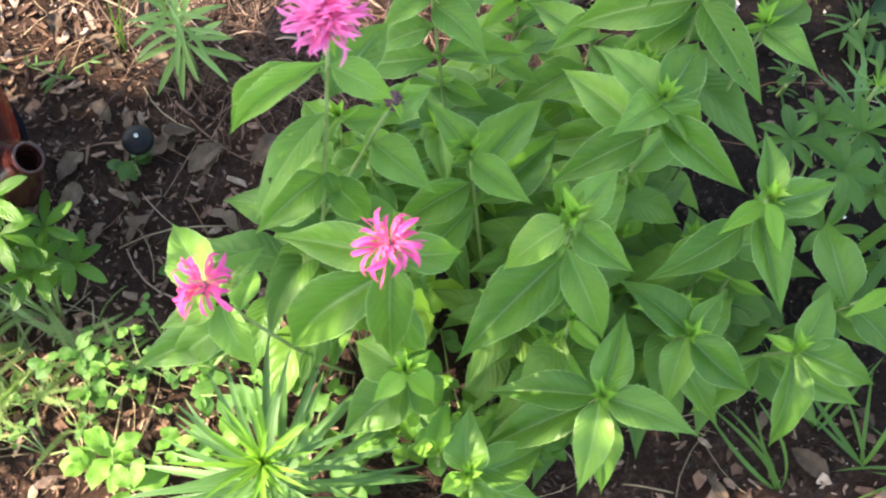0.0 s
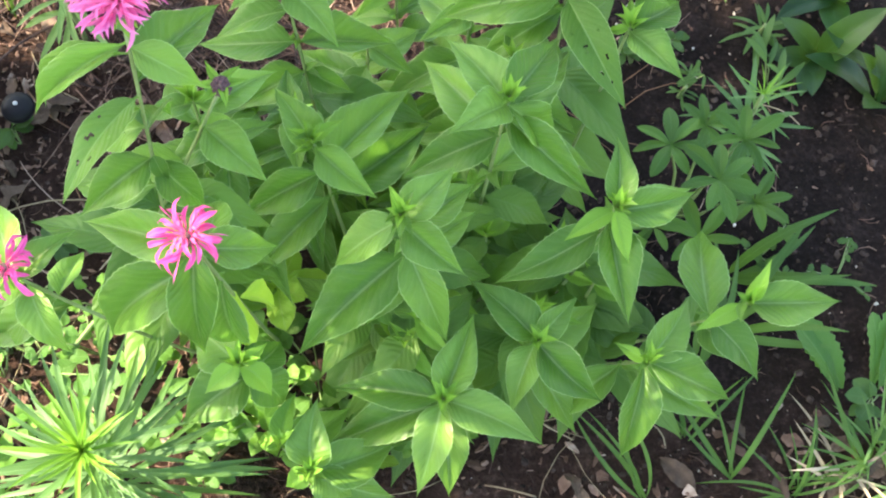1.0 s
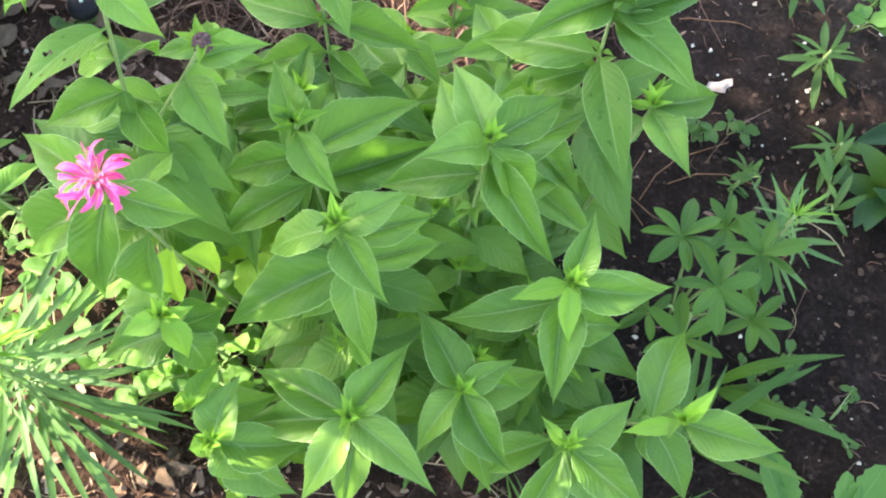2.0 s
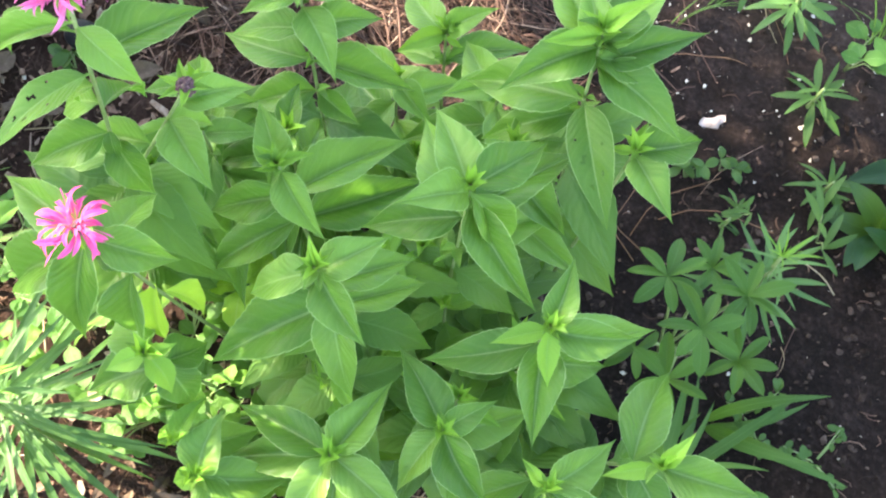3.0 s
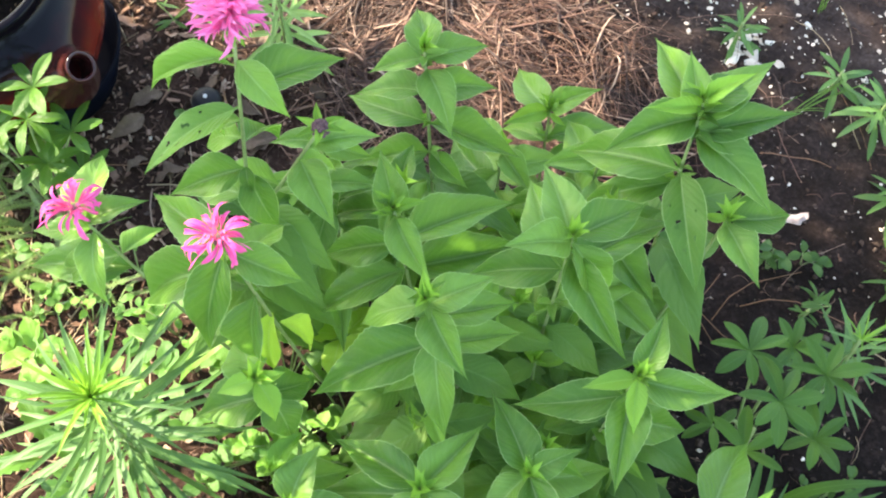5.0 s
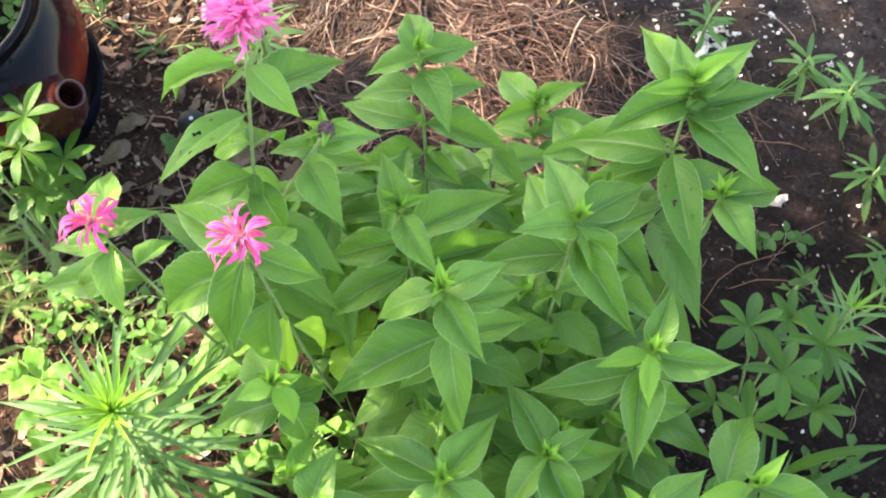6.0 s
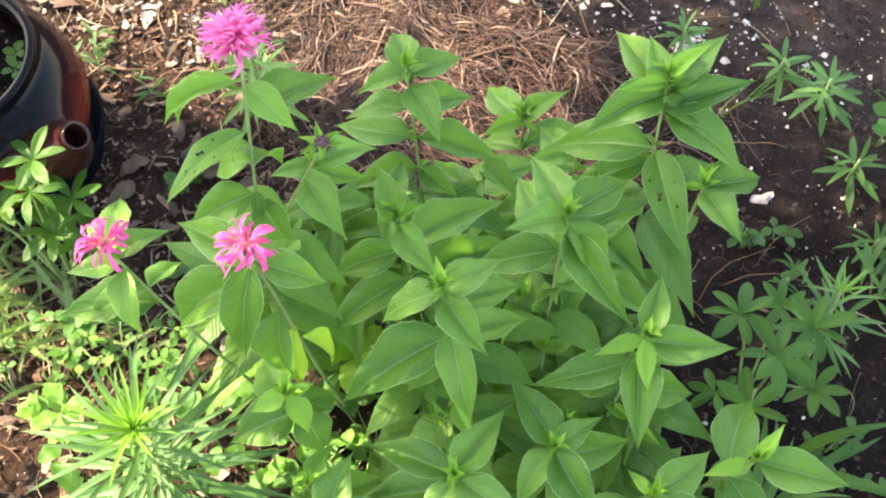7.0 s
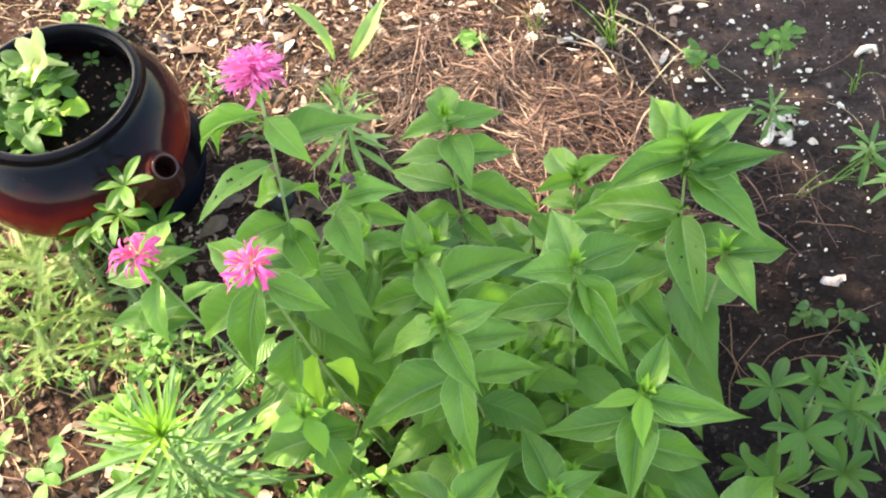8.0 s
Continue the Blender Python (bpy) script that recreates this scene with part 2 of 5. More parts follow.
def glaze_material():
    """Dark glaze: navy black on rim and shoulder, oxblood below, with runs."""
    m, t, b = material("pot_glaze", 0.12, 0.6)
    coord = t.nodes.new("ShaderNodeTexCoord")
    place = t.nodes.new("ShaderNodeSeparateXYZ")
    t.links.new(coord.outputs["Object"], place.inputs[0])
    n = node(t, "ShaderNodeTexNoise", Scale=14.0, Detail=4.0)
    f = node(t, "ShaderNodeTexNoise", Scale=90.0, Detail=3.0)
    for k in (n, f):
        t.links.new(coord.outputs["Object"], k.inputs["Vector"])
    height = maths(t, "ADD", maths(t, "MULTIPLY", place.outputs[2], 3.75), maths(t, "MULTIPLY", maths(t, "SUBTRACT", n.outputs[0], 0.5), 0.22))
    colour = ramp(t, height, [(0.05, (0.04, 0.010, 0.007)), (0.30, (0.10, 0.009, 0.007)), (0.70, (0.11, 0.010, 0.007)), (0.785, (0.034, 0.006, 0.008)), (0.86, (0.0045, 0.0036, 0.0055))])
    t.links.new(colour, b.inputs["Base Color"])
    t.links.new(maths(t, "ADD", maths(t, "MULTIPLY", f.outputs[0], 0.10), 0.05), b.inputs["Roughness"])
    b.inputs["Specular IOR Level"].default_value = 0.12
    bump(t, b, n.outputs[0], 0.2, 0.004)
    return m


GLAZE = glaze_material()
DARK_GLAZE = speckled("dark_brown_glaze", [(0.3, (0.020, 0.006, 0.006)), (0.7, (0.052, 0.013, 0.011))], 60, rough=0.12, relief=0.15, spec=0.45)
BLUE = speckled("blue_glaze", [(0.3, (0.002, 0.0026, 0.005)), (0.7, (0.005, 0.0065, 0.014))], 30, rough=0.55, relief=0.1, spec=0.03)

# ---- building helpers ----


def mesh(name, verts, faces, mat, uvs=None, smooth=True):
    me = bpy.data.meshes.new(name)
    me.from_pydata([tuple(v) for v in verts], [], faces)
    if uvs is not None:
        layer = me.uv_layers.new(name="UVMap")
        index = np.empty(len(me.loops), dtype=np.int32)
        me.loops.foreach_get("vertex_index", index)
        layer.data.foreach_set("uv", np.asarray(uvs, dtype=np.float32)[index].ravel())
    if smooth:
        me.polygons.foreach_set("use_smooth", [True] * len(me.polygons))
    me.materials.append(mat)
    me.update()
    return me


def stands(ob):
    if ob.parent is None:
        return ob.matrix_basis.copy()
    return stands(ob.parent) @ ob.matrix_parent_inverse @ ob.matrix_basis


def part(name, data, parent, m=None, label=""):
    """Links a mesh as one part under a thing; m is its pose in the world."""
    ob = new(name, data)
    ob.parent = parent
    ob.matrix_parent_inverse = stands(parent).inverted()
    ob.matrix_basis = m if m is not None else Matrix.Identity(4)
    return tagged(ob, label) if label else ob


def thing(name, at, label, category, group="", kind=""):
    ob = new(name)
    ob.empty_display_size = 0.02
    ob.matrix_basis = Matrix.Translation(at)
    return tagged(ob, label, category, group, kind)


def solid(name, data, label, category, group="", kind="", m=None):
    ob = new(name, data)
    if m is not None:
        ob.matrix_basis = m
    return tagged(ob, label, category, group, kind)


class Soup:
    """Collects vertices, faces and UVs of many small pieces into one mesh."""

    def __init__(self):
        self.v, self.f, self.uv = [], [], []

    def add(self, verts, faces, uvs=None, m=None):
        k = len(self.v)
        self.v += [m @ Vector(p) for p in verts] if m is not None else [Vector(p) for p in verts]
        self.f += [tuple(i + k for i in f) for f in faces]
        self.uv += list(uvs) if uvs is not None else [(0.5, 0.5)] * len(verts)

    def mesh(self, name, mat, smooth=True):
        return mesh(name, self.v, self.f, mat, self.uv, smooth)


def tube(points, radii, sides=7):
    """A tube along points, with a radius at each; closed at both ends."""
    pts = [Vector(p) for p in points]
    verts, faces, uvs = [], [], []
    for i, p in enumerate(pts):
        d = (pts[min(i + 1, len(pts) - 1)] - pts[max(i - 1, 0)]).normalized()
        a = d.orthogonal().normalized() if abs(d.z) > 0.95 or d.cross(Vector((0, 0, 1))).length < 0.1 else d.cross(Vector((0, 0, 1))).normalized()
        b = d.cross(a)
        for k in range(sides):
            w = 2 * math.pi * k / sides
            verts.append(p + (a * math.cos(w) + b * math.sin(w)) * radii[i])
            uvs.append((k / sides, i / max(1, len(pts) - 1)))
    for i in range(len(pts) - 1):
        for k in range(sides):
            n = (k + 1) % sides
            faces.append((i * sides + k, i * sides + n, (i + 1) * sides + n, (i + 1) * sides + k))
    faces.append(tuple(range(sides))[::-1])
    faces.append(tuple((len(pts) - 1) * sides + k for k in range(sides)))
    return verts, faces, uvs


def lathe(profile, sides=64):
    verts, faces, uvs = [], [], []
    for i, (r, z) in enumerate(profile):
        for k in range(sides):
            w = 2 * math.pi * k / sides
            verts.append((r * math.cos(w), r * math.sin(w), z))
            uvs.append((k / sides, i / len(profile)))
    for i in range(len(profile) - 1):
        for k in range(sides):
            n = (k + 1) % sides
            faces.append((i * sides + k, i * sides + n, (i + 1) * sides + n, (i + 1) * sides + k))
    return verts, faces, uvs


def blade(width, rows=16, cols=4, peak=0.32, fold=0.25, arch=0.12, curl=0.0, teeth=0.0, wave=0.0, stalk=0.05, sharp=1.0, round_off=0.35, seed=0):
    """A leaf blade of chord length 1 along +y, its face to +z. width: its full width; fold: how steeply the halves rise;
    arch: how high its middle lies over the chord; teeth: depth of the margin's teeth."""
    r = random.Random(seed)
    verts, faces, uvs = [], [], []
    tilt, phase, bend = r.uniform(-0.15, 0.15), r.uniform(0, 6.28), r.uniform(-0.05, 0.05)
    power = peak / (1 - peak) * sharp
    top = (peak ** power) * ((1 - peak) ** sharp)
    for i in range(rows + 1):
        s = i / rows
        if s < stalk:
            half = width * 0.045
        else:
            q = (s - stalk) / (1 - stalk)
            half = max(width * 0.5 * (max(q, 1e-4) ** power) * ((1 - q) ** sharp) / top, width * 0.04 * (1 - q * 0.9))
        for j in range(-cols, cols + 1):
            u = j / cols
            edge = half * u
            if abs(j) == cols and stalk < s < 0.97:
                edge *= 1 + teeth * (1 if i % 2 else -1)
            lift = fold * abs(edge) * (1 - round_off * abs(u)) + tilt * edge
            z = arch * 4 * s * (1 - s) * (1 - 0.25 * s) + lift - curl * max(0.0, s - 0.75) ** 2 * 4 + curl * s * 0.25
            z += wave * half * abs(u) * math.sin(s * 13 + phase + (1.3 if j > 0 else 0))
            verts.append((edge + bend * math.sin(math.pi * s), s, z))
            uvs.append((0.5 + 0.5 * u, s))
    n = 2 * cols + 1
    for i in range(rows):
        for j in range(2 * cols):
            faces.append((i * n + j, i * n + j + 1, (i + 1) * n + j + 1, (i + 1) * n + j))
    return verts, faces, uvs


def blades(name, mat, count, seed, **shape):
    out = []
    for k in range(count):
        r = random.Random(seed * 100 + k)
        s = dict(shape)
        s["width"] *= r.uniform(0.9, 1.1)
        s["fold"] = s.get("fold", 0.25) * r.uniform(0.6, 1.5)
        s["arch"] = s.get("arch", 0.12) * r.uniform(0.6, 1.4)
        out.append(mesh(name, *blade(seed=seed * 7 + k, **s)[:2], mat, blade(seed=seed * 7 + k, **s)[2]))
    return out


def aim(at, azimuth, rise, length, roll=0.0, broad=1.0):
    """The pose of a blade that starts at a point and points to an azimuth and a rise, in degrees."""
    return Matrix.Translation(at) @ Euler((0, 0, radians(azimuth - 90))).to_matrix().to_4x4() @ Euler((radians(rise), 0, 0)).to_matrix().to_4x4() @ Euler((0, radians(roll), 0)).to_matrix().to_4x4() @ Matrix.Diagonal((length * broad, length, length, 1))


# ---- ground ----


def relief(x, y):
    z = 0.012 * noise.noise((x * 3.1, y * 3.1, 0.3)) + 0.006 * noise.noise((x * 14, y * 14, 2.0)) + 0.004 * noise.noise((x * 45, y * 45, 5.0))
    mound = math.exp(-(((x + 0.10) / 0.26) ** 2 + ((y - 0.98) / 0.17) ** 2))
    return z + 0.035 * mound


def spaced(lo, hi, step, far):
    inner = list(np.arange(lo, hi + step / 2, step))
    out, d = [], step
    while (out[-1] if out else 0) < far:
        d *= 1.5
        out.append((out[-1] if out else 0) + d)
    return [lo - d for d in reversed(out)] + inner + [hi + d for d in out]


def build_ground():
    xs, ys = spaced(-1.3, 0.95, 0.011, 400), spaced(-0.1, 1.7, 0.011, 400)
    verts = []
    for y in ys:
        for x in xs:
            near = -1.5 < x < 1.2 and -0.3 < y < 2.0
            verts.append((x, y, relief(x, y) if near else -0.003))
    n = len(xs)
    faces = [(j * n + i, j * n + i + 1, (j + 1) * n + i + 1, (j + 1) * n + i) for j in range(len(ys) - 1) for i in range(n - 1)]
    ob = new("ground", mesh("ground", verts, faces, SOIL))
    tagged(ob, "dark moist garden soil with bark mulch towards one side", "soil", kind="structure")


build_ground()

# ---- bee balm ----
LEAF = blades("leaf", MONARDA, 9, 1, width=0.435, fold=1.2, arch=0.07, teeth=0.020, wave=0.12, rows=32, peak=0.25, sharp=1.5, round_off=0.52)
LEAF_DROOP = blades("leaf", MONARDA, 6, 2, width=0.43, fold=1.1, arch=0.15, teeth=0.020, wave=0.12, rows=32, peak=0.25, sharp=1.5, round_off=0.52)
LEAF_OLD_SHADED = blades("leaf", MONARDA_OLD_SHADED, 7, 4, width=0.44, fold=0.48, arch=0.14, teeth=0.022, wave=0.11, rows=18, peak=0.28, sharp=1.45, round_off=0.45)
LEAF_YOUNG = blades("young_leaf", MONARDA_YOUNG, 5, 3, width=0.33, fold=0.9, arch=0.06, teeth=0.03, rows=12, peak=0.28, sharp=1.3)

LEAF_YELLOW = blades("old_leaf", LIME_SUNLIT, 2, 6, width=0.40, fold=0.9, arch=0.12, teeth=0.02, wave=0.12, rows=16, peak=0.28, sharp=1.3)
LEAF_AXIL = blades("axil_leaf", MONARDA, 4, 5, width=0.40, fold=0.9, arch=0.10, rows=8, cols=2, peak=0.30, sharp=1.1)


def nibbled(source, cells, rows=22, cols=4):
    """The same leaf with small holes that insects have eaten: cells along and across."""
    v = [tuple(p.co) for p in source.vertices]
    gone = {i * 2 * cols + j for i, j in cells}
    f = [tuple(p.vertices) for k, p in enumerate(source.polygons) if k not in gone]
    n = 2 * cols + 1
    return mesh("leaf", v, f, MONARDA, [(0.5 + 0.5 * ((k % n) - cols) / cols, (k // n) / rows) for k in range(len(v))])


FINE = blades("leaf", MONARDA, 1, 1, width=0.47, fold=0.40, arch=0.10, teeth=0.012, wave=0.09, rows=44, cols=9, peak=0.30, sharp=1.15)[0]
LEAF_EATEN = nibbled(FINE, [(18, 11), (18, 12), (19, 12), (20, 12), (20, 13), (24, 5), (25, 5), (12, 14), (28, 11), (28, 12), (29, 11), (15, 4), (33, 8)], 44, 9)
PETALS = blades("petal", PETAL, 6, 41, width=0.20, peak=0.72, fold=1.5, arch=0.20, curl=0.5, rows=10, cols=2, stalk=0.02, sharp=0.45, round_off=0.6)
PETALS_LIP = blades("petal", PETAL_LIP, 8, 43, width=0.19, peak=0.74, fold=1.7, arch=0.24, curl=0.55, rows=12, cols=3, stalk=0.02, sharp=0.42, round_off=0.62, wave=0.18)
STAMEN = blades("stamen", PETAL_LIP, 2, 44, width=0.05, peak=0.9, fold=0.5, arch=0.15, curl=0.3, rows=6, cols=1, stalk=0.0, sharp=0.3)
PETALS_FRILL = blades("petal", PETAL_SUNLIT, 6, 42, width=0.16, peak=0.70, fold=1.0, arch=0.22, curl=0.45, rows=10, cols=2, stalk=0.02, sharp=0.5)


def stem_point(apex, base, z):
    f = max(0.0, min(1.0, z / apex[2])) ** 0.8
    return Vector((base[0] + (apex[0] - base[0]) * f, base[1] + (apex[1] - base[1]) * f, z))


def flower_head(parent, at, r, dense):
    """A ragged head of tubular pink petals round a purple-brown calyx."""
    head = part("flower_head", mesh("flower_head", *lathe([(0.0, -0.010), (0.004, -0.008), (0.0058, -0.004), (0.0050, 0.0), (0.0025, 0.002), (0.0, 0.0025)], 14)[:2], CALYX), parent, Matrix.Translation(at), "purple-brown calyx cluster")
    if dense:
        for k in range(190):
            az, f = k * 137.5 + r.uniform(-16, 16), (k + 0.5) / 190
            start = at + Vector((math.cos(radians(az)), math.sin(radians(az)), 0)) * 0.004 + Vector((0, 0, 0.003))
            part("petal", r.choice(PETALS_FRILL), head, aim(start, az, 82 * (1 - f) ** 0.75 + r.uniform(-14, 8), 0.0285 * r.uniform(0.6, 1.15), r.uniform(-55, 55), 0.68))
        return
    for k in range(50):
        # a ring of long lipped tubes round a tuft of short ones
        outer = k < 25
        az = k * (360 / 25 if outer else 137.5) + r.uniform(-11, 11)
        rise = r.choice((-34, -15, 5, 28)) + r.uniform(-9, 9) if outer else r.uniform(12, 85)
        length = 0.0240 * r.uniform(0.72, 1.15) if outer else 0.0145 * r.uniform(0.7, 1.2)
        start = at + Vector((math.cos(radians(az)), math.sin(radians(az)), 0)) * 0.004 + Vector((0, 0, 0.003))
        part("petal", r.choice(PETALS_LIP if outer else PETALS), head, aim(start, az, rise, length, r.uniform(-50, 50), 0.92))
        if outer and k % 9 == 0:
            part("stamen", r.choice(STAMEN), head, aim(start, az + 4, rise + 8, length * 1.22, 0), "thin pink stamen")


def bee_balm(apex, base, leaves, top, fill, eaten=-1, shaded=False, wide=1.0):
    r = random.Random(int((apex[0] * 7 + apex[1] * 131) * 1000))
    label = {"pompom": "tall bee balm stem with a full shaggy pink flower head", "flower": "bee balm stem with an open pink flower over green leaves",
             "bud": "slender bee balm shoot with a purple closed bud", "tuft": "leafy green bee balm stem with a pale young tip"}[top]
    plant = thing("bee_balm", (base[0], base[1], 0), label, "flowering plant", "bee balm stems")
    zs = [apex[2] * k / 10 for k in range(11)]
    zs[0] = -0.01
    part("stem", mesh("stem", *tube([stem_point(apex, base, z) for z in zs], [0.0023 - 0.0008 * k / 10 for k in range(11)], 6)[:2], STEM), plant)
    for k, (z, az, length, rise, *slim) in enumerate(leaves):
        at = stem_point(apex, base, z)
        if length < 0.056 and apex[2] - z < 0.03 and top == "tuft":
            data = r.choice(LEAF_YOUNG)
        else:
            data = LEAF_EATEN if k == eaten else r.choice(LEAF_OLD_SHADED if shaded else LEAF_DROOP if rise < -38 else LEAF)
        part("leaf", data, plant, aim(at, az, rise, length, 18 * math.cos(radians(az)) + r.uniform(-14, 14), (slim[0] if slim else 1.0) * wide * min(1.10, max(0.80, 0.088 / length))))
    for z in sorted({row[0] for row in leaves}) if top == "tuft" and not shaded else ():
        for side in range(3 if z > 0.25 else 2):
            part("axil_leaf", r.choice(LEAF_AXIL), plant, aim(stem_point(apex, base, z + 0.002), r.uniform(0, 360), r.uniform(15, 65), r.uniform(0.010, 0.026), r.uniform(-25, 25)))
    z, turn = min([row[0] for row in leaves]) - 0.05, r.uniform(0, 180)
    while fill and z > fill:
        for side in (0, 180):
            part("leaf", r.choice(LEAF_OLD_SHADED), plant, aim(stem_point(apex, base, z), turn + side + r.uniform(-15, 15), r.uniform(-38, -8), r.uniform(0.085, 0.13), r.uniform(-15, 15)))
        z, turn = z - r.uniform(0.045, 0.06), turn + 90 + r.uniform(-12, 12)
    end = Vector(apex)
    if top in ("pompom", "flower"):
        flower_head(plant, end + Vector((0, 0, 0.008)), r, top == "pompom")
        for k in range(5):
            part("bract", r.choice(LEAF_YOUNG), plant, aim(end, k * 72 + r.uniform(-15, 15), r.uniform(-75, -50), 0.018, r.uniform(-10, 10)))
    elif top == "bud":
        knob, seed_v = Soup(), lathe([(0.0, -0.002), (0.0016, -0.0012), (0.0021, 0.0006), (0.0015, 0.0024), (0.0, 0.003)], 7)
        for k in range(44):
            f, a = (k + 0.5) / 44, k * 2.4
            d = Vector((math.cos(a) * math.sqrt(1 - (1 - 1.5 * f) ** 2), math.sin(a) * math.sqrt(1 - (1 - 1.5 * f) ** 2), 1 - 1.5 * f))
            knob.add(*seed_v, m=Matrix.Translation(end + d * 0.0060) @ d.to_track_quat("Z", "Y").to_matrix().to_4x4())
        part("bud", knob.mesh("bud", CALYX), plant, None, "tight purple-brown knobbly bud")
        for k in range(6):
            part("bract", r.choice(LEAF_YOUNG), plant, aim(end, k * 60 + r.uniform(-15, 15), r.uniform(-10, 20), 0.024, 0))
    else:
        for k in range(6):
            part("young_leaf", r.choice(LEAF_YOUNG), plant, aim(end - Vector((0, 0, 0.004)), k * 90 + 45 * (k // 4) + r.uniform(-10, 10), r.uniform(35, 75), r.uniform(0.016, 0.03), r.uniform(-20, 20)))
    return plant


bee_balm((-0.071, 0.435, 0.69), (-0.16, 0.43), [(0.655, -166, 0.113, -42, 0.58), (0.65, -6, 0.063, -43), (0.64, 178, 0.128, -48, 0.45), (0.6, 65, 0.111, -21), (0.58, -128, 0.101, -25, 0.78), (0.475, -146, 0.083, -25), (0.56, -171, 0.045, -62), (0.47, -22, 0.072, -57), (0.48, -51, 0.034, -61), (0.42, 170, 0.086, -28), (0.52, 87, 0.075, -53), (0.53, 174, 0.079, -49)], "pompom", 0.08, 4)
pink = bee_balm((-0.032, 0.322, 0.578), (-0.03, 0.42), [(0.565, -93, 0.118, -65), (0.56, 22, 0.074, -38), (0.55, 164, 0.1, -12), (0.52, -163, 0.154, -51), (0.45, -75, 0.121, -83), (0.52, 93, 0.088, -35), (0.47, 175, 0.035, -17), (0.46, 45, 0.007, 0)], "flower", 0.42)
part("old_leaf", LEAF_YELLOW[0], pink, aim((-0.031, 0.352, 0.385), -80, -74, 0.088, 15), "yellowing old leaf hanging down")
part("old_leaf", LEAF_YELLOW[1], pink, aim((-0.031, 0.358, 0.350), 10, -70, 0.070, -20), "yellowing old leaf hanging down")
bee_balm((-0.177, 0.312, 0.52), (-0.1, 0.4), [(0.5, 121, 0.099, -22), (0.505, 41, 0.058, 11), (0.49, -152, 0.053, -4), (0.485, -56, 0.075, -52), (0.43, -162, 0.102, -43), (0.43, 83, 0.061, -30), (0.4, -163, 0.122, -19)], "flower", 0.36)
bee_balm((-0.034, 0.472, 0.53), (-0.3, 0.38), [(0.475, -34, 0.073, -21), (0.5, 46, 0.07, -17), (0.51, 90, 0.049, -54), (0.46, 52, 0.056, -45), (0.42, -171, 0.075, -15)], "bud", 0.2)
bee_balm((-0.005, 0.61, 0.492), (0.03, 0.58), [(0.48, 125, 0.068, -9), (0.48, -150, 0.058, -20), (0.48, 52, 0.071, -16), (0.465, -42, 0.073, -20), (0.43, -166, 0.08, -22), (0.43, 46, 0.081, -22), (0.38, 20, 0.11, -27), (0.38, 172, 0.113, -21), (0.33, -7, 0.057, -32), (0.33, -155, 0.085, -21)], "tuft", 0.07)
bee_balm((0.03, 0.478, 0.43), (0.06, 0.5), [(0.428, 36, 0.033, 12), (0.425, -146, 0.022, 0), (0.415, 131, 0.065, 24), (0.415, -32, 0.073, -20), (0.36, 55, 0.136, -13), (0.36, -163, 0.104, -35), (0.3, 48, 0.144, -16), (0.3, -142, 0.132, -37)], "tuft", 0.25)
bee_balm((0.112, 0.385, 0.497), (0.13, 0.46), [(0.49, 126, 0.035, 60), (0.48, 49, 0.065, 4), (0.48, -159, 0.085, -45), (0.445, 45, 0.087, -17), (0.475, -32, 0.071, -23), (0.37, -142, 0.150, -33), (0.40, -55, 0.116, -52), (0.36, 44, 0.091, -19), (0.35, -126, 0.08, -39)], "tuft", 0.07)
bee_balm((0.296, 0.436, 0.42), (0.26, 0.46), [(0.415, 92, 0.064, 17), (0.41, -67, 0.052, -36), (0.405, 23, 0.088, -16), (0.405, -149, 0.051, -17), (0.35, 35, 0.124, -19), (0.35, -156, 0.112, -21), (0.38, -73, 0.100, -27), (0.28, 29, 0.104, -35), (0.28, 169, 0.079, -50)], "tuft", 0.07)
bee_balm((0.196, 0.5, 0.487), (0.17, 0.52), [(0.48, 61, 0.092, -18), (0.47, 1, 0.089, -64), (0.47, -140, 0.069, 18), (0.47, 132, 0.083, 0), (0.45, -31, 0.114, -27), (0.41, -163, 0.105, -28), (0.41, 60, 0.149, -20), (0.41, 129, 0.12, -15), (0.31, 173, 0.06, -83), (0.32, 48, 0.125, -19)], "tuft", 0.07)
bee_balm((0.249, 0.648, 0.530), (0.255, 0.62), [(0.505, 133, 0.103, -8), (0.508, 124, 0.06, 22), (0.515, 61, 0.072, -3), (0.53, 32, 0.054, 45), (0.522, -150, 0.050, 2), (0.5, 63, 0.092, 12), (0.48, 40, 0.106, -1), (0.505, -138, 0.092, -14), (0.49, 20, 0.082, -37), (0.48, -10, 0.110, -27, 1.1), (0.42, 171, 0.145, -34), (0.4, -161, 0.112, -39), (0.42, -56, 0.118, -22), (0.4, 160, 0.053, -49)], "tuft", 0.07, 12)
bee_balm((0.309, 0.613, 0.425), (0.262, 0.6), [(0.415, -40, 0.070, -8), (0.42, 44, 0.08, -22), (0.42, 175, 0.026, -23), (0.42, 86, 0.033, 0)], "tuft", 0)
bee_balm((0.085, 0.737, 0.288), (0.09, 0.72), [(0.278, 136, 0.099, -23), (0.28, -137, 0.055, -5), (0.282, 30, 0.066, 34), (0.275, 8, 0.024, -38), (0.23, 38, 0.112, -15), (0.22, 166, 0.076, -32), (0.18, 31, 0.081, -22), (0.18, -168, 0.066, -27)], "tuft", 0.08)
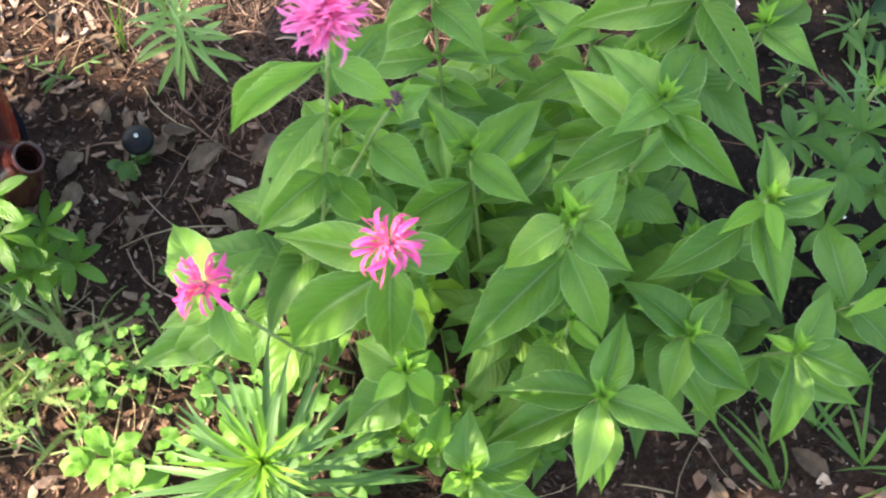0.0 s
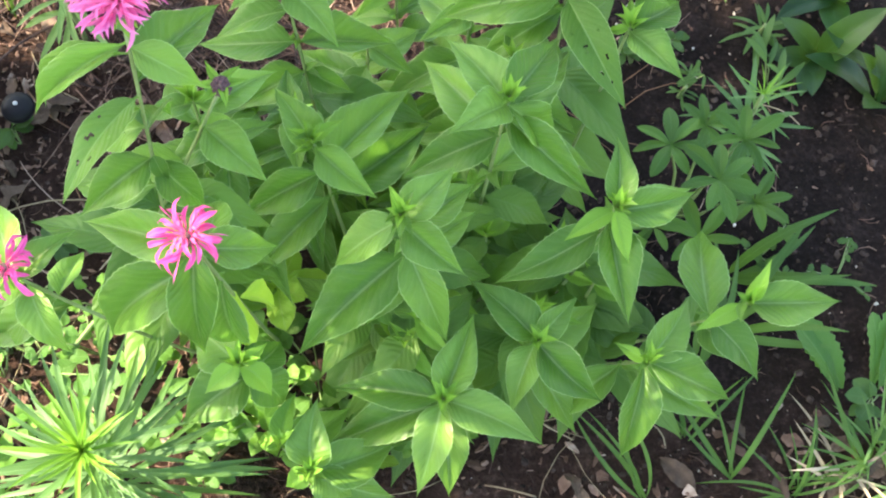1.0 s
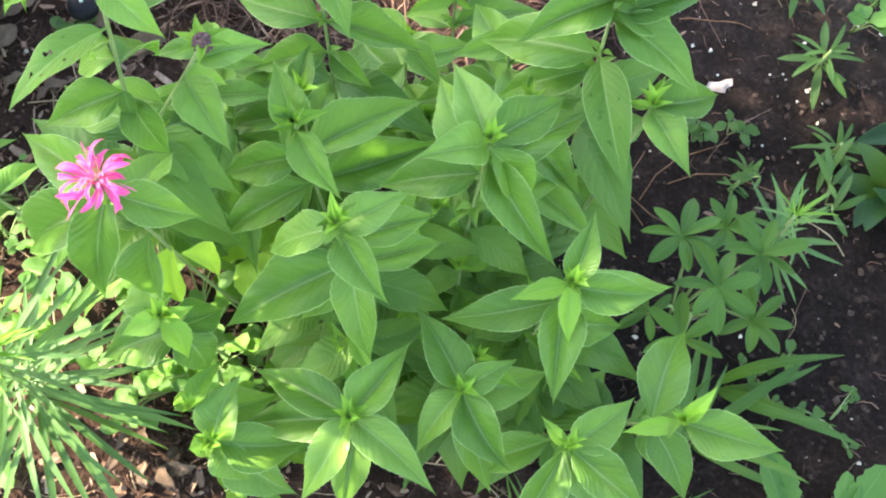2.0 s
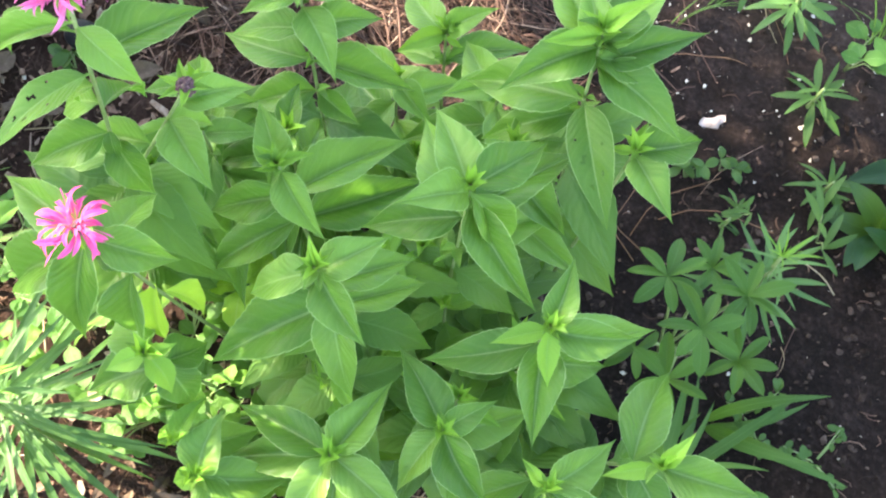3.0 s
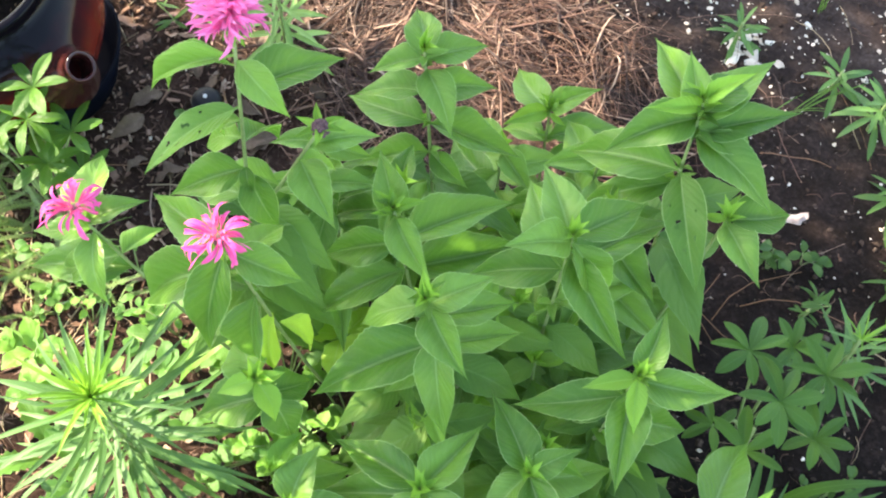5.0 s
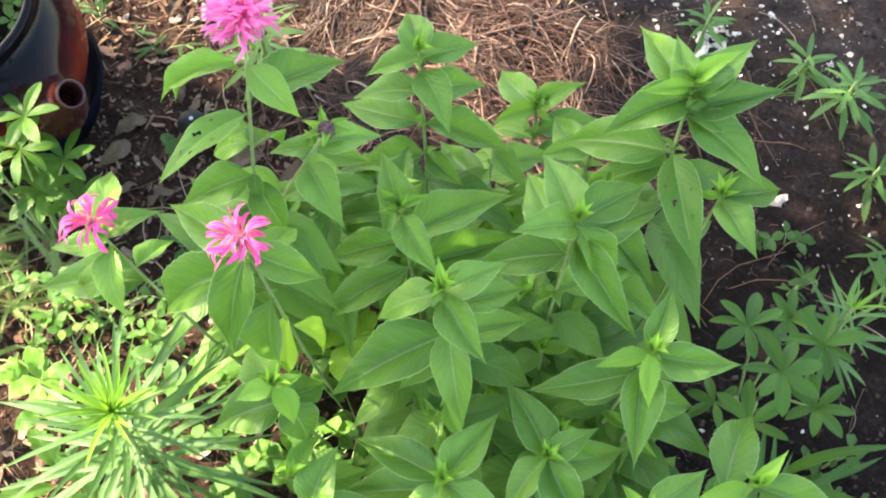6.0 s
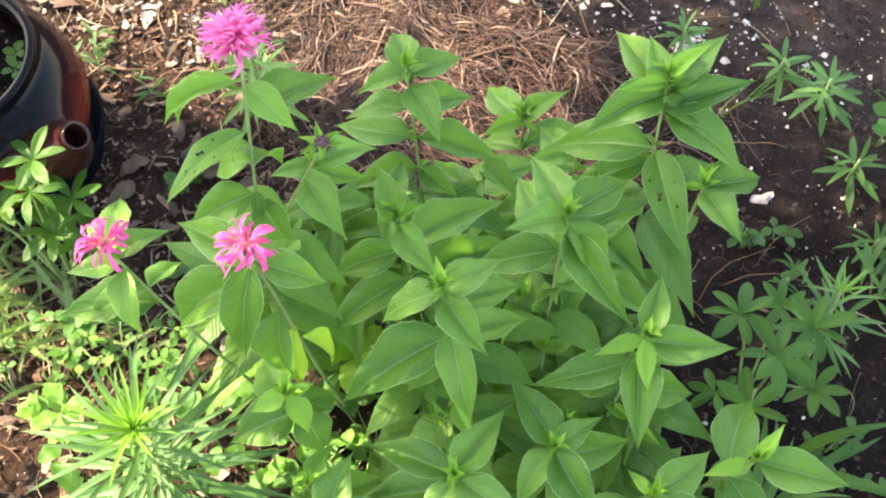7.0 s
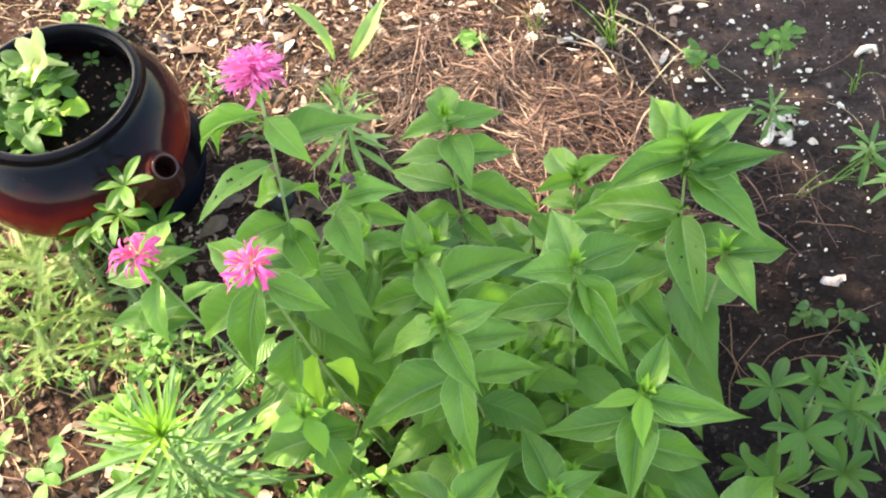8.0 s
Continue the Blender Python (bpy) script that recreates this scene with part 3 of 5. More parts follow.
bee_balm((-0.03, 0.303, 0.33), (-0.02, 0.36), [(0.325, 39, 0.031, 9), (0.325, -140, 0.042, -21), (0.32, 141, 0.071, -25), (0.32, -34, 0.051, -52), (0.26, -146, 0.092, -26), (0.26, -30, 0.067, -63), (0.27, 60, 0.056, -33)], "tuft", 0, wide=1.4)
bee_balm((0.155, 0.288, 0.297), (0.15, 0.36), [(0.29, 73, 0.088, 4), (0.285, 171, 0.119, -22), (0.285, -19, 0.105, -14), (0.28, -104, 0.103, -36), (0.22, -81, 0.107, -41), (0.2, -161, 0.143, -25)], "tuft", 0.14)
bee_balm((0.24, 0.345, 0.308), (0.22, 0.42), [(0.3, 140, 0.088, 3), (0.3, 49, 0.058, 10), (0.295, -34, 0.090, -25), (0.29, -107, 0.075, -28), (0.22, -46, 0.127, -45), (0.24, 40, 0.105, -22)], "tuft", 0.07)
bee_balm((0.346, 0.336, 0.289), (0.3, 0.42), [(0.28, 57, 0.082, -7), (0.28, 151, 0.035, 0), (0.275, -97, 0.121, -52), (0.28, -11, 0.113, -32), (0.2, -147, 0.111, -46), (0.2, -20, 0.13, -23)], "tuft", 0.07)
bee_balm((0.428, 0.38, 0.345), (0.36, 0.44), [(0.34, 65, 0.046, 41), (0.335, 9, 0.101, -14), (0.33, -152, 0.051, -23), (0.25, 84, 0.142, -29), (0.25, -39, 0.092, -33), (0.22, -32, 0.074, -16)], "tuft", 0.07)
bee_balm((0.03, 0.235, 0.2), (0.03, 0.27), [(0.19, 87, 0.073, 24), (0.185, -158, 0.046, -49), (0.185, 27, 0.1, -21), (0.18, -23, 0.058, -43), (0.12, -10, 0.092, -26)], "tuft", 0, wide=1.4)
bee_balm((0.0, 0.255, 0.22), (0.0, 0.28), [(0.21, 163, 0.041, -48), (0.21, 77, 0.053, 11), (0.2, 27, 0.042, -28), (0.16, 41, 0.083, -14)], "tuft", 0, wide=1.4)

# short shoots that fill the heart of the clump, in the shade-darkened leaf colour
shoots = random.Random(77)
for k in range(24):
    a, q = shoots.uniform(0, 6.28), math.sqrt(shoots.uniform(0, 1))
    x, y, top = 0.11 + 0.24 * q * math.cos(a), 0.51 + 0.15 * q * math.sin(a), shoots.uniform(0.17, 0.31)
    turn, rows = shoots.uniform(0, 180), []
    if x < 0.03:
        continue
    for j in range(4):
        for side in (0, 180):
            rows.append((round(top - 0.012 - 0.042 * j, 3), turn + side + 90 * j, (0.05, 0.085, 0.105, 0.11)[j] * shoots.uniform(0.85, 1.15), shoots.uniform(-28, 5) - 4 * j))
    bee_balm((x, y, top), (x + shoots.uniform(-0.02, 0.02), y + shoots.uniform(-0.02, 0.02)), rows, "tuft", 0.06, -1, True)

# leafy stems half hidden behind the flowering ones
for x, y, top, turn in ((-0.065, 0.505, 0.37, 20), (-0.115, 0.475, 0.31, 75), (0.0, 0.545, 0.35, 110), (-0.045, 0.575, 0.30, 60), (0.165, 0.675, 0.34, 35), (0.06, 0.665, 0.29, 150), (-0.095, 0.55, 0.36, 25), (0.205, 0.60, 0.38, 80)):
    rows = []
    for j in range(5):
        for side in (0, 180):
            rows.append((round(top - 0.010 - 0.046 * j, 3), turn + side + 90 * j + shoots.uniform(-12, 12), (0.06, 0.10, 0.115, 0.12, 0.115)[j] * shoots.uniform(0.9, 1.1), shoots.uniform(-30, -2) - 3 * j))
    bee_balm((x, y, top), (x + shoots.uniform(-0.02, 0.02), y + shoots.uniform(-0.02, 0.02)), rows, "tuft", 0.06)

# ---- glazed strawberry pot ----
POT_AT = Vector((-0.641, 0.594, 0.0))


def bulge(x, y, z):
    """The belly swells out towards the planting pocket."""
    az = math.atan2(y, x)
    for pocket in (radians(-7), radians(187)):
        d = (az - pocket + math.pi) % (2 * math.pi) - math.pi
        k = math.exp(-((d / 0.24) ** 2) - (((z - 0.165) / 0.055) ** 2))
        x, y = x * (1 + 0.12 * k), y * (1 + 0.12 * k)
    return x, y, z


def pot():
    here = Matrix.Translation(POT_AT + Vector((0, 0, 0.010)))
    saucer = [(0.0, 0.0), (0.098, 0.0), (0.108, 0.010), (0.126, 0.062), (0.129, 0.066), (0.132, 0.064), (0.114, 0.002), (0.100, -0.008), (0.0, -0.008)]
    solid("saucer", mesh("saucer", *lathe(saucer, 72)[:2], BLUE), "deep dark blue glazed saucer under the pot", "saucer", m=Matrix.Translation(POT_AT + Vector((0.008, 0.044, 0.010))))
    whole = thing("strawberry_pot", POT_AT + Vector((0, 0, 0.010)), "round glazed strawberry pot, navy rim over oxblood red", "flower pot")
    outside = [(0.0, 0.004), (0.068, 0.004), (0.074, 0.0), (0.078, 0.005), (0.083, 0.027), (0.098, 0.056), (0.138, 0.102), (0.162, 0.145), (0.166, 0.172), (0.160, 0.203), (0.146, 0.228), (0.131, 0.244), (0.124, 0.251), (0.123, 0.256), (0.126, 0.261),
               (0.127, 0.267), (0.124, 0.271), (0.117, 0.271), (0.112, 0.264), (0.111, 0.246), (0.121, 0.215), (0.126, 0.195)]
    v, f, _ = lathe(outside, 96)
    part("body", mesh("body", [bulge(*p) for p in v], f, GLAZE), whole, here)
    rr = random.Random(3)
    soil_v, soil_f, _ = lathe([(0.0, 0.213)] + [(0.0125 * k, 0.213 + rr.uniform(-0.003, 0.003)) for k in range(1, 10)] + [(0.121, 0.21)], 40)
    soil_v = [(x, y, z + 0.016 * noise.noise((x * 70, y * 70, 1.0))) for x, y, z in soil_v]
    part("potting_soil", mesh("potting_soil", soil_v, soil_f, POT_SOIL), whole, here, "black crumbly potting soil")
    bits = Soup()
    for k in range(110):
        a, d, w = rr.uniform(0, 6.28), 0.105 * math.sqrt(rr.random()), rr.uniform(0.0012, 0.0045)
        bits.add([(-w, -w * 0.4, 0), (w, -w * 0.3, 0.0006), (w * 0.8, w * 0.5, 0), (-w * 0.7, w * 0.4, 0.0008), (0, 0, w * 0.6)], [(0, 1, 4), (1, 2, 4), (2, 3, 4), (3, 0, 4), (3, 2, 1, 0)], m=here @ pose(d * math.cos(a), d * math.sin(a), 0.2155, rr.uniform(-20, 20), rr.uniform(-20, 20), rr.uniform(0, 360)))
    part("bark_litter", bits.mesh("bark_litter", CHIP, False), whole, None, "bark bits on the potting soil")
    lip = [(0.042, -0.058), (0.031, -0.030), (0.0212, -0.008), (0.0180, 0.0), (0.0186, 0.003), (0.0179, 0.0058), (0.0158, 0.0066), (0.0140, 0.003), (0.0133, -0.004), (0.0133, -0.05), (0.0, -0.05)]
    for az in (-7, 187):
        part("pocket", mesh("pocket", *lathe(lip, 32)[:2], DARK_GLAZE), whole, here @ pose(0, 0, 0, 0, 0, az) @ pose(0.200, 0, 0.222, 0, 40, 0), "round open planting pocket with a dark hole")


pot()

# ---- other plants ----
STRAP = blades("leaf", LINEAR, 5, 11, width=0.068, peak=0.42, fold=0.3, arch=0.10, rows=10, cols=2, stalk=0.0, sharp=0.9)
STRAP_YOUNG = blades("young_leaf", LINEAR_YOUNG, 4, 12, width=0.085, peak=0.40, fold=0.5, arch=0.05, rows=8, cols=2, stalk=0.0, sharp=0.9)
LEAFLET = blades("leaflet", LUPINE, 5, 13, width=0.32, peak=0.54, fold=0.45, arch=0.10, rows=12, cols=3, stalk=0.03, sharp=0.72, round_off=0.5)
OVAL = blades("leaf", WEED, 6, 14, width=0.62, peak=0.46, fold=0.3, arch=0.08, rows=9, cols=2, stalk=0.16, sharp=0.75, teeth=0.03, wave=0.08)
OVAL_LIME = blades("leaf", LIME_SUNLIT, 5, 15, width=0.60, peak=0.46, fold=0.3, arch=0.10, rows=9, cols=2, stalk=0.12, sharp=0.75, teeth=0.05, wave=0.25)
OVAL_BRIGHT = blades("leaf", BRIGHT, 5, 25, width=0.60, peak=0.46, fold=0.3, arch=0.10, rows=9, cols=2, stalk=0.12, sharp=0.75, teeth=0.05, wave=0.25)
OVAL_SHADED = blades("leaf", DULL_SHADED, 6, 24, width=0.60, peak=0.46, fold=0.3, arch=0.08, rows=9, cols=2, stalk=0.16, sharp=0.75, wave=0.08)
LANCE_SHADED = blades("leaf", DULL_SHADED, 5, 16, width=0.20, peak=0.5, fold=0.3, arch=0.08, rows=9, cols=2, stalk=0.04, sharp=0.8)
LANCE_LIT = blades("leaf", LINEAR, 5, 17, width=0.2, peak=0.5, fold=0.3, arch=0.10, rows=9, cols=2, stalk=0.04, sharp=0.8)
LANCE_SUNLIT = blades("leaf", PALE_SUNLIT, 5, 27, width=0.17, peak=0.5, fold=0.3, arch=0.10, rows=9, cols=2, stalk=0.04, sharp=0.8)
STRAP_LIT = blades("leaf", PALE_SUNLIT, 3, 26, width=0.19, peak=0.5, fold=0.5, arch=0.12, rows=14, cols=3, stalk=0.08, sharp=0.8, wave=0.1)
BLADE = blades("blade", GRASS, 5, 18, width=0.045, peak=0.35, fold=0.5, arch=0.16, rows=12, cols=1, stalk=0.0, sharp=0.8)
BLADE_SUNLIT = blades("blade", PALE_SUNLIT, 4, 28, width=0.045, peak=0.35, fold=0.5, arch=0.16, rows=10, cols=1, stalk=0.0, sharp=0.8)
BLADE_DRY = blades("blade", DRY, 4, 29, width=0.05, peak=0.35, fold=0.5, arch=0.16, rows=10, cols=1, stalk=0.0, sharp=0.8)
BROADLEAF = blades("leaf", BROAD, 4, 19, width=0.34, peak=0.42, fold=0.35, arch=0.14, rows=12, cols=3, stalk=0.05, sharp=0.8, wave=0.06)
TOOTHED = blades("leaf", WEED, 3, 20, width=0.32, peak=0.62, fold=0.25, arch=0.10, rows=20, cols=3, stalk=0.03, sharp=0.55, teeth=0.09, wave=0.1)
TOOTHED_DULL = blades("leaf", WEED, 4, 22, width=0.34, peak=0.60, fold=0.4, arch=0.14, rows=18, cols=3, stalk=0.10, sharp=0.6, teeth=0.16, wave=0.15)
POTLEAF = blades("leaf", LUPINE, 4, 21, width=0.46, peak=0.42, fold=0.3, arch=0.10, rows=10, cols=3, stalk=0.10, sharp=0.8, wave=0.08)


def stalk(parent, points, radius, mat=STEM, name="stem", sides=5):
    part(name, mesh(name, *tube(points, [radius * (1 - 0.45 * k / (len(points) - 1)) for k in range(len(points))], sides)[:2], mat), parent)


def narrow_plant(at, height, count, longest, label, young=16, lean=(0.0, 0.0), seed=0, broad=1.0, data=None):
    """An upright stem clothed in spirals of narrow leaves that spread like a star seen from above."""
    r = random.Random(seed)
    plant = thing("narrow_leaved_plant", (at[0], at[1], 0), label, "plant", "narrow-leaved plants")
    top = Vector((at[0] + lean[0], at[1] + lean[1], height))
    foot = Vector((at[0], at[1], -0.01))
    stalk(plant, [foot.lerp(top, k / 5) for k in range(6)], 0.004)
    for k in range(count):
        f = k / count
        p = foot.lerp(top, 0.42 + 0.56 * f)
        part("leaf", r.choice(data or STRAP), plant, aim(p, k * 137.5 + r.uniform(-10, 10), -22 + 52 * f ** 1.3 + r.uniform(-9, 9), longest * (1 - 0.42 * f ** 2) * r.uniform(0.8, 1.05), r.uniform(-25, 25), broad))
    for k in range(young):
        part("young_leaf", r.choice(STRAP_YOUNG), plant, aim(top, k * 137.5 + r.uniform(-15, 15), 18 + 64 * k / young + r.uniform(-8, 8), longest * r.uniform(0.30, 0.55) * (1 - 0.35 * k / young), r.uniform(-20, 20), 0.8))
    return plant


def palmate_leaf(plant, foot, centre, radius, count, tilt, r):
    """A long stalk with leaflets that spread from its end like fingers."""
    c, f = Vector(centre), Vector(foot)
    mid = f.lerp(c, 0.55) + Vector((0, 0, 0.04))
    stem = part("leaf_stalk", mesh("leaf_stalk", *tube([f, f.lerp(mid, 0.6), mid, mid.lerp(c, 0.6), c], [0.0022, 0.002, 0.0018, 0.0016, 0.0013], 5)[:2], STEM), plant)
    turn = r.uniform(0, 360)
    for k in range(count):
        az = turn + k * 360 / count + r.uniform(-8, 8)
        rise = tilt[2] + tilt[0] * math.cos(radians(az)) + tilt[1] * math.sin(radians(az)) + r.uniform(-6, 6)
        part("leaflet", r.choice(LEAFLET), stem, aim(c, az, rise, radius * r.uniform(0.85, 1.1), r.uniform(-15, 15)))


def lupine(foot, leaves, label, seed):
    r = random.Random(seed)
    plant = thing("lupine", (foot[0], foot[1], 0), label, "plant", "palmate-leaved plants")
    for x, y, z, radius, count in leaves:
        palmate_leaf(plant, (foot[0] + r.uniform(-0.01, 0.01), foot[1] + r.uniform(-0.01, 0.01), -0.005), (x, y, z), radius, count, (r.uniform(-10, 10), r.uniform(-10, 10), r.uniform(-4, 14)), r)


def leafy_weed(at, spread, count, size, height, data, label, seed, name="leafy_weed", category="weed", rise=(-20, 25)):
    """A low weed: thin stalks from one foot, each with a few leaves near its end."""
    r = random.Random(seed)
    floor_z = relief(*at[:2])
    plant = thing(name, (at[0], at[1], floor_z), label, category, "garden weeds")
    foot = Vector((at[0], at[1], floor_z - 0.004))
    for k in range(max(3, count // 4)):
        a, d = r.uniform(0, 6.28), spread * math.sqrt(r.uniform(0.05, 1))
        end = Vector((at[0] + d * math.cos(a), at[1] + d * math.sin(a), floor_z + height * r.uniform(0.5, 1.0)))
        mid = foot.lerp(end, 0.5) + Vector((0, 0, height * 0.25))
        stalk(plant, [foot, mid, end], 0.0013)
        for j in range(4):
            p = end if j < 2 else mid.lerp(end, r.uniform(0.2, 0.9))
            part("leaf", r.choice(data), plant, aim(p, r.uniform(0, 360), r.uniform(*rise), size * r.uniform(0.65, 1.15), r.uniform(-25, 25)))
    return plant


def tuft(at, count, length, data, label, seed, name="grass_tuft", category="grass", rise=(20, 75), turn=(0, 360), broad=1.0):
    """Blades that rise from one foot."""
    r = random.Random(seed)
    z = relief(*at)
    plant = thing(name, (at[0], at[1], z), label, category, "grasses and rosettes")
    for k in range(count):
        p = Vector((at[0] + r.uniform(-0.006, 0.006), at[1] + r.uniform(-0.006, 0.006), z - 0.003))
        part("blade" if "grass" in name else "leaf", r.choice(data), plant, aim(p, r.uniform(*turn), r.uniform(*rise), length * r.uniform(0.6, 1.1), r.uniform(-30, 30), broad))
    return plant


def frond(length, r):
    """A feathery leaf: a thin rib with rows of fine divided lobes."""
    out = Soup()
    n = 28
    rib = [(0.04 * length * math.sin(k / n * 3), length * k / n, length * 0.16 * math.sin(k / n * 2.6)) for k in range(n + 1)]
    out.add(*tube(rib, [0.0007] * (n + 1), 3))
    for k in range(1, n + 1):
        w = 0.068 * length * math.sin(math.pi * (0.12 + 0.86 * k / n)) ** 0.6
        for side in (-1, 1):
            for tip in range(3):
                a = radians(90 - side * (58 + 26 * (tip - 1))) if tip != 1 else radians(90 - side * 66)
                d = Vector((math.cos(a), math.sin(a), r.uniform(-0.1, 0.5))) * w * (1 if tip == 1 else 0.7)
                p = Vector(rib[k])
                q = Vector((-d.y, d.x, 0)).normalized() * 0.00075
                out.add([p - q, p + q, p + d * 0.6 + q * 0.8, p + d, p + d * 0.6 - q * 0.8], [(0, 1, 2, 3, 4)])
    return out.mesh("frond", FEATHER)


FRONDS = [frond(1.0 * 0.1, random.Random(70 + k)) for k in range(4)]


def yarrow(at, count, size, seed, label="feathery grey-green yarrow leaves on bark mulch"):
    r = random.Random(seed)
    z = relief(*at)
    plant = thing("yarrow", (at[0], at[1], z), label, "plant", "yarrow clumps")
    for k in range(count):
        p = Vector((at[0] + r.uniform(-0.03, 0.03), at[1] + r.uniform(-0.03, 0.03), z))
        part("frond", r.choice(FRONDS), plant, aim(p, r.uniform(0, 360), r.uniform(0, 38), size * 10 * r.uniform(0.6, 1.5), r.uniform(-40, 40)))


# the star-shaped plant beside the flowers, and its smaller neighbour under the lupine
narrow_plant((-0.165, 0.225), 0.328, 68, 0.168, "upright plant with a star of narrow pale green leaves", 34, (0.009, -0.008), 1, 0.80)
narrow_plant((0.495, 0.675), 0.215, 26, 0.085, "small plant with a star of narrow green leaves", 12, (-0.005, -0.01), 2, 1.3)
lupine((0.43, 0.60), [(0.388, 0.600, 0.212, 0.046, 7), (0.436, 0.556, 0.222, 0.052, 7), (0.472, 0.617, 0.20, 0.046, 7), (0.430, 0.634, 0.195, 0.038, 7), (0.425, 0.510, 0.17, 0.048, 6), (0.49, 0.56, 0.16, 0.045, 7), (0.39, 0.55, 0.10, 0.04, 6)],
       "clump of dark green palmate lupine leaves on bare soil", 4)
lupine((-0.47, 0.47), [(-0.473, 0.52, 0.235, 0.05, 6), (-0.471, 0.491, 0.208, 0.046, 7), (-0.435, 0.514, 0.174, 0.048, 6), (-0.512, 0.475, 0.184, 0.048, 7), (-0.45, 0.475, 0.148, 0.048, 7), (-0.42, 0.493, 0.117, 0.048, 7), (-0.537, 0.468, 0.148, 0.046, 7)],
       "bright green palmate lupine leaves leaning on the glazed pot", 5)

# in the pot
POT_TOP = 0.215


def pot_plant():
    r = random.Random(21)
    plant = thing("potted_petunia", (-0.70, 0.575, POT_TOP), "bushy light green plant with a pale yellow trumpet flower", "plant")
    for k in range(26):
        end = Vector((-0.700 + r.uniform(-0.065, 0.088), 0.560 + r.uniform(-0.055, 0.055), POT_TOP + r.uniform(0.030, 0.085)))
        foot = Vector((-0.70, 0.575, POT_TOP - 0.005))
        stalk(plant, [foot, foot.lerp(end, 0.5) + Vector((0, 0, 0.02)), end], 0.0018)
        for j in range(6):
            part("leaf", r.choice(POTLEAF), plant, aim(end - Vector((0, 0, 0.006 * j)), k * 50 + j * 70 + r.uniform(-20, 20), r.uniform(-15, 30), r.uniform(0.032, 0.052), r.uniform(-15, 15)))
    at = Vector((-0.668, 0.612, POT_TOP + 0.095))
    stalk(plant, [Vector((-0.70, 0.575, POT_TOP)), Vector((-0.69, 0.59, POT_TOP + 0.06)), at], 0.0016)
    for k, (x, y) in enumerate([(-0.608, 0.555), (-0.600, 0.575)]):
        part("leaf", OVAL_LIME[k], plant, aim((x - 0.02, y, POT_TOP + 0.05), -20 + 35 * k, 5, 0.052, 10), "yellowing leaf")
    # a funnel that flares into five soft lobes
    profile = [(0.0025, -0.052), (0.0035, -0.038), (0.0060, -0.022), (0.0110, -0.008), (0.0200, 0.002), (0.0290, 0.006), (0.0350, 0.004)]
    rim_v, rim_f, _ = lathe(profile, 30)
    shaped = []
    for k, (x, y, z) in enumerate(rim_v):
        q, a = (k // 30) / 6, 2 * math.pi * (k % 30) / 30
        lobe = 1 + 0.26 * q ** 3 * math.cos(5 * a)
        shaped.append((x * lobe, y * lobe, z + 0.006 * q ** 4 * math.sin(5 * a + 1)))
    part("flower", mesh("flower", shaped, rim_f, PETAL_PALE, [(0.5 + 0.35 * math.sin(k * 2.1), (k // 30) / 6) for k in range(len(shaped))]), plant, Matrix.Translation(at) @ pose(0, 0, 0, 38, -22, 0), "pale yellow trumpet flower")


pot_plant()
for k, (x, y, z, size) in enumerate([(-0.575, 0.665, POT_TOP + 0.008, 0.020), (-0.562, 0.640, POT_TOP + 0.010, 0.018), (-0.655, 0.690, POT_TOP + 0.012, 0.016)]):
    sprout = thing("seedling", (x, y, POT_TOP - 0.004), "tiny green seedling on dark potting soil", "seedling", "pot seedlings")
    stalk(sprout, [(x, y, POT_TOP - 0.006), (x, y, z), (x - 0.004, y - 0.002, z + 0.010)], 0.0010)
    for j in range(4):
        part("leaf", OVAL[(k + j) % 6], sprout, aim((x - 0.004, y - 0.002, z + 0.010 - 0.003 * (j // 2)), 40 * k + 90 * j, 10, size))
feather = thing("feathery_stalk", (-0.545, 0.455, 0.0), "upright feathery green stalk in front of the glazed pot", "plant")
spine = [Vector((-0.545, 0.455, -0.005)), Vector((-0.555, 0.46, 0.08)), Vector((-0.572, 0.468, 0.16)), Vector((-0.592, 0.478, 0.235))]
stalk(feather, spine, 0.0018)
for k in range(16):
    q = 0.25 + 0.75 * k / 15
    at = spine[0].lerp(spine[3], q) + Vector((-0.010 * math.sin(q * 3), 0, 0))
    part("frond", FRONDS[k % 4], feather, aim(at, k * 137.5, 25 + 25 * q, 0.36 * (1.15 - 0.5 * q), 20))

# weeds on the dark soil
UNDER = [(-0.041, 0.322, 30), (0.012, 0.383, 26), (0.054, 0.348, 26), (0.10, 0.30, 24), (-0.20, 0.36, 26), (-0.09, 0.40, 26), (0.18, 0.40, 20), (-0.15, 0.31, 22), (0.03, 0.29, 22), (-0.26, 0.30, 20), (-0.08, 0.30, 24), (0.0, 0.33, 24), (0.07, 0.26, 22)]
for k, (x, y, n) in enumerate(UNDER):
    leafy_weed((x, y), 0.075, n, 0.031, 0.10 if x > -0.06 else 0.075, OVAL_BRIGHT if k % 3 == 0 else OVAL, "low weed with small rounded light green leaves", 300 + k)
lime = thing("lime_shoot", (-0.035, 0.452, 0.0), "yellow-green crinkled young shoot, a sun patch painted into its colour", "plant")
stalk(lime, [(-0.035, 0.452, -0.005), (-0.032, 0.448, 0.07), (-0.028, 0.444, 0.135)], 0.002)
for turn, rise, size in ((-75, -8, 0.05), (15, -4, 0.058), (150, -12, 0.048), (-28, 12, 0.036), (70, 6, 0.048), (205, 4, 0.04), (110, 20, 0.03)):
    part("leaf", OVAL_LIME[(turn // 7) % 5], lime, aim((-0.028, 0.444, 0.133), turn, rise, size, 8))
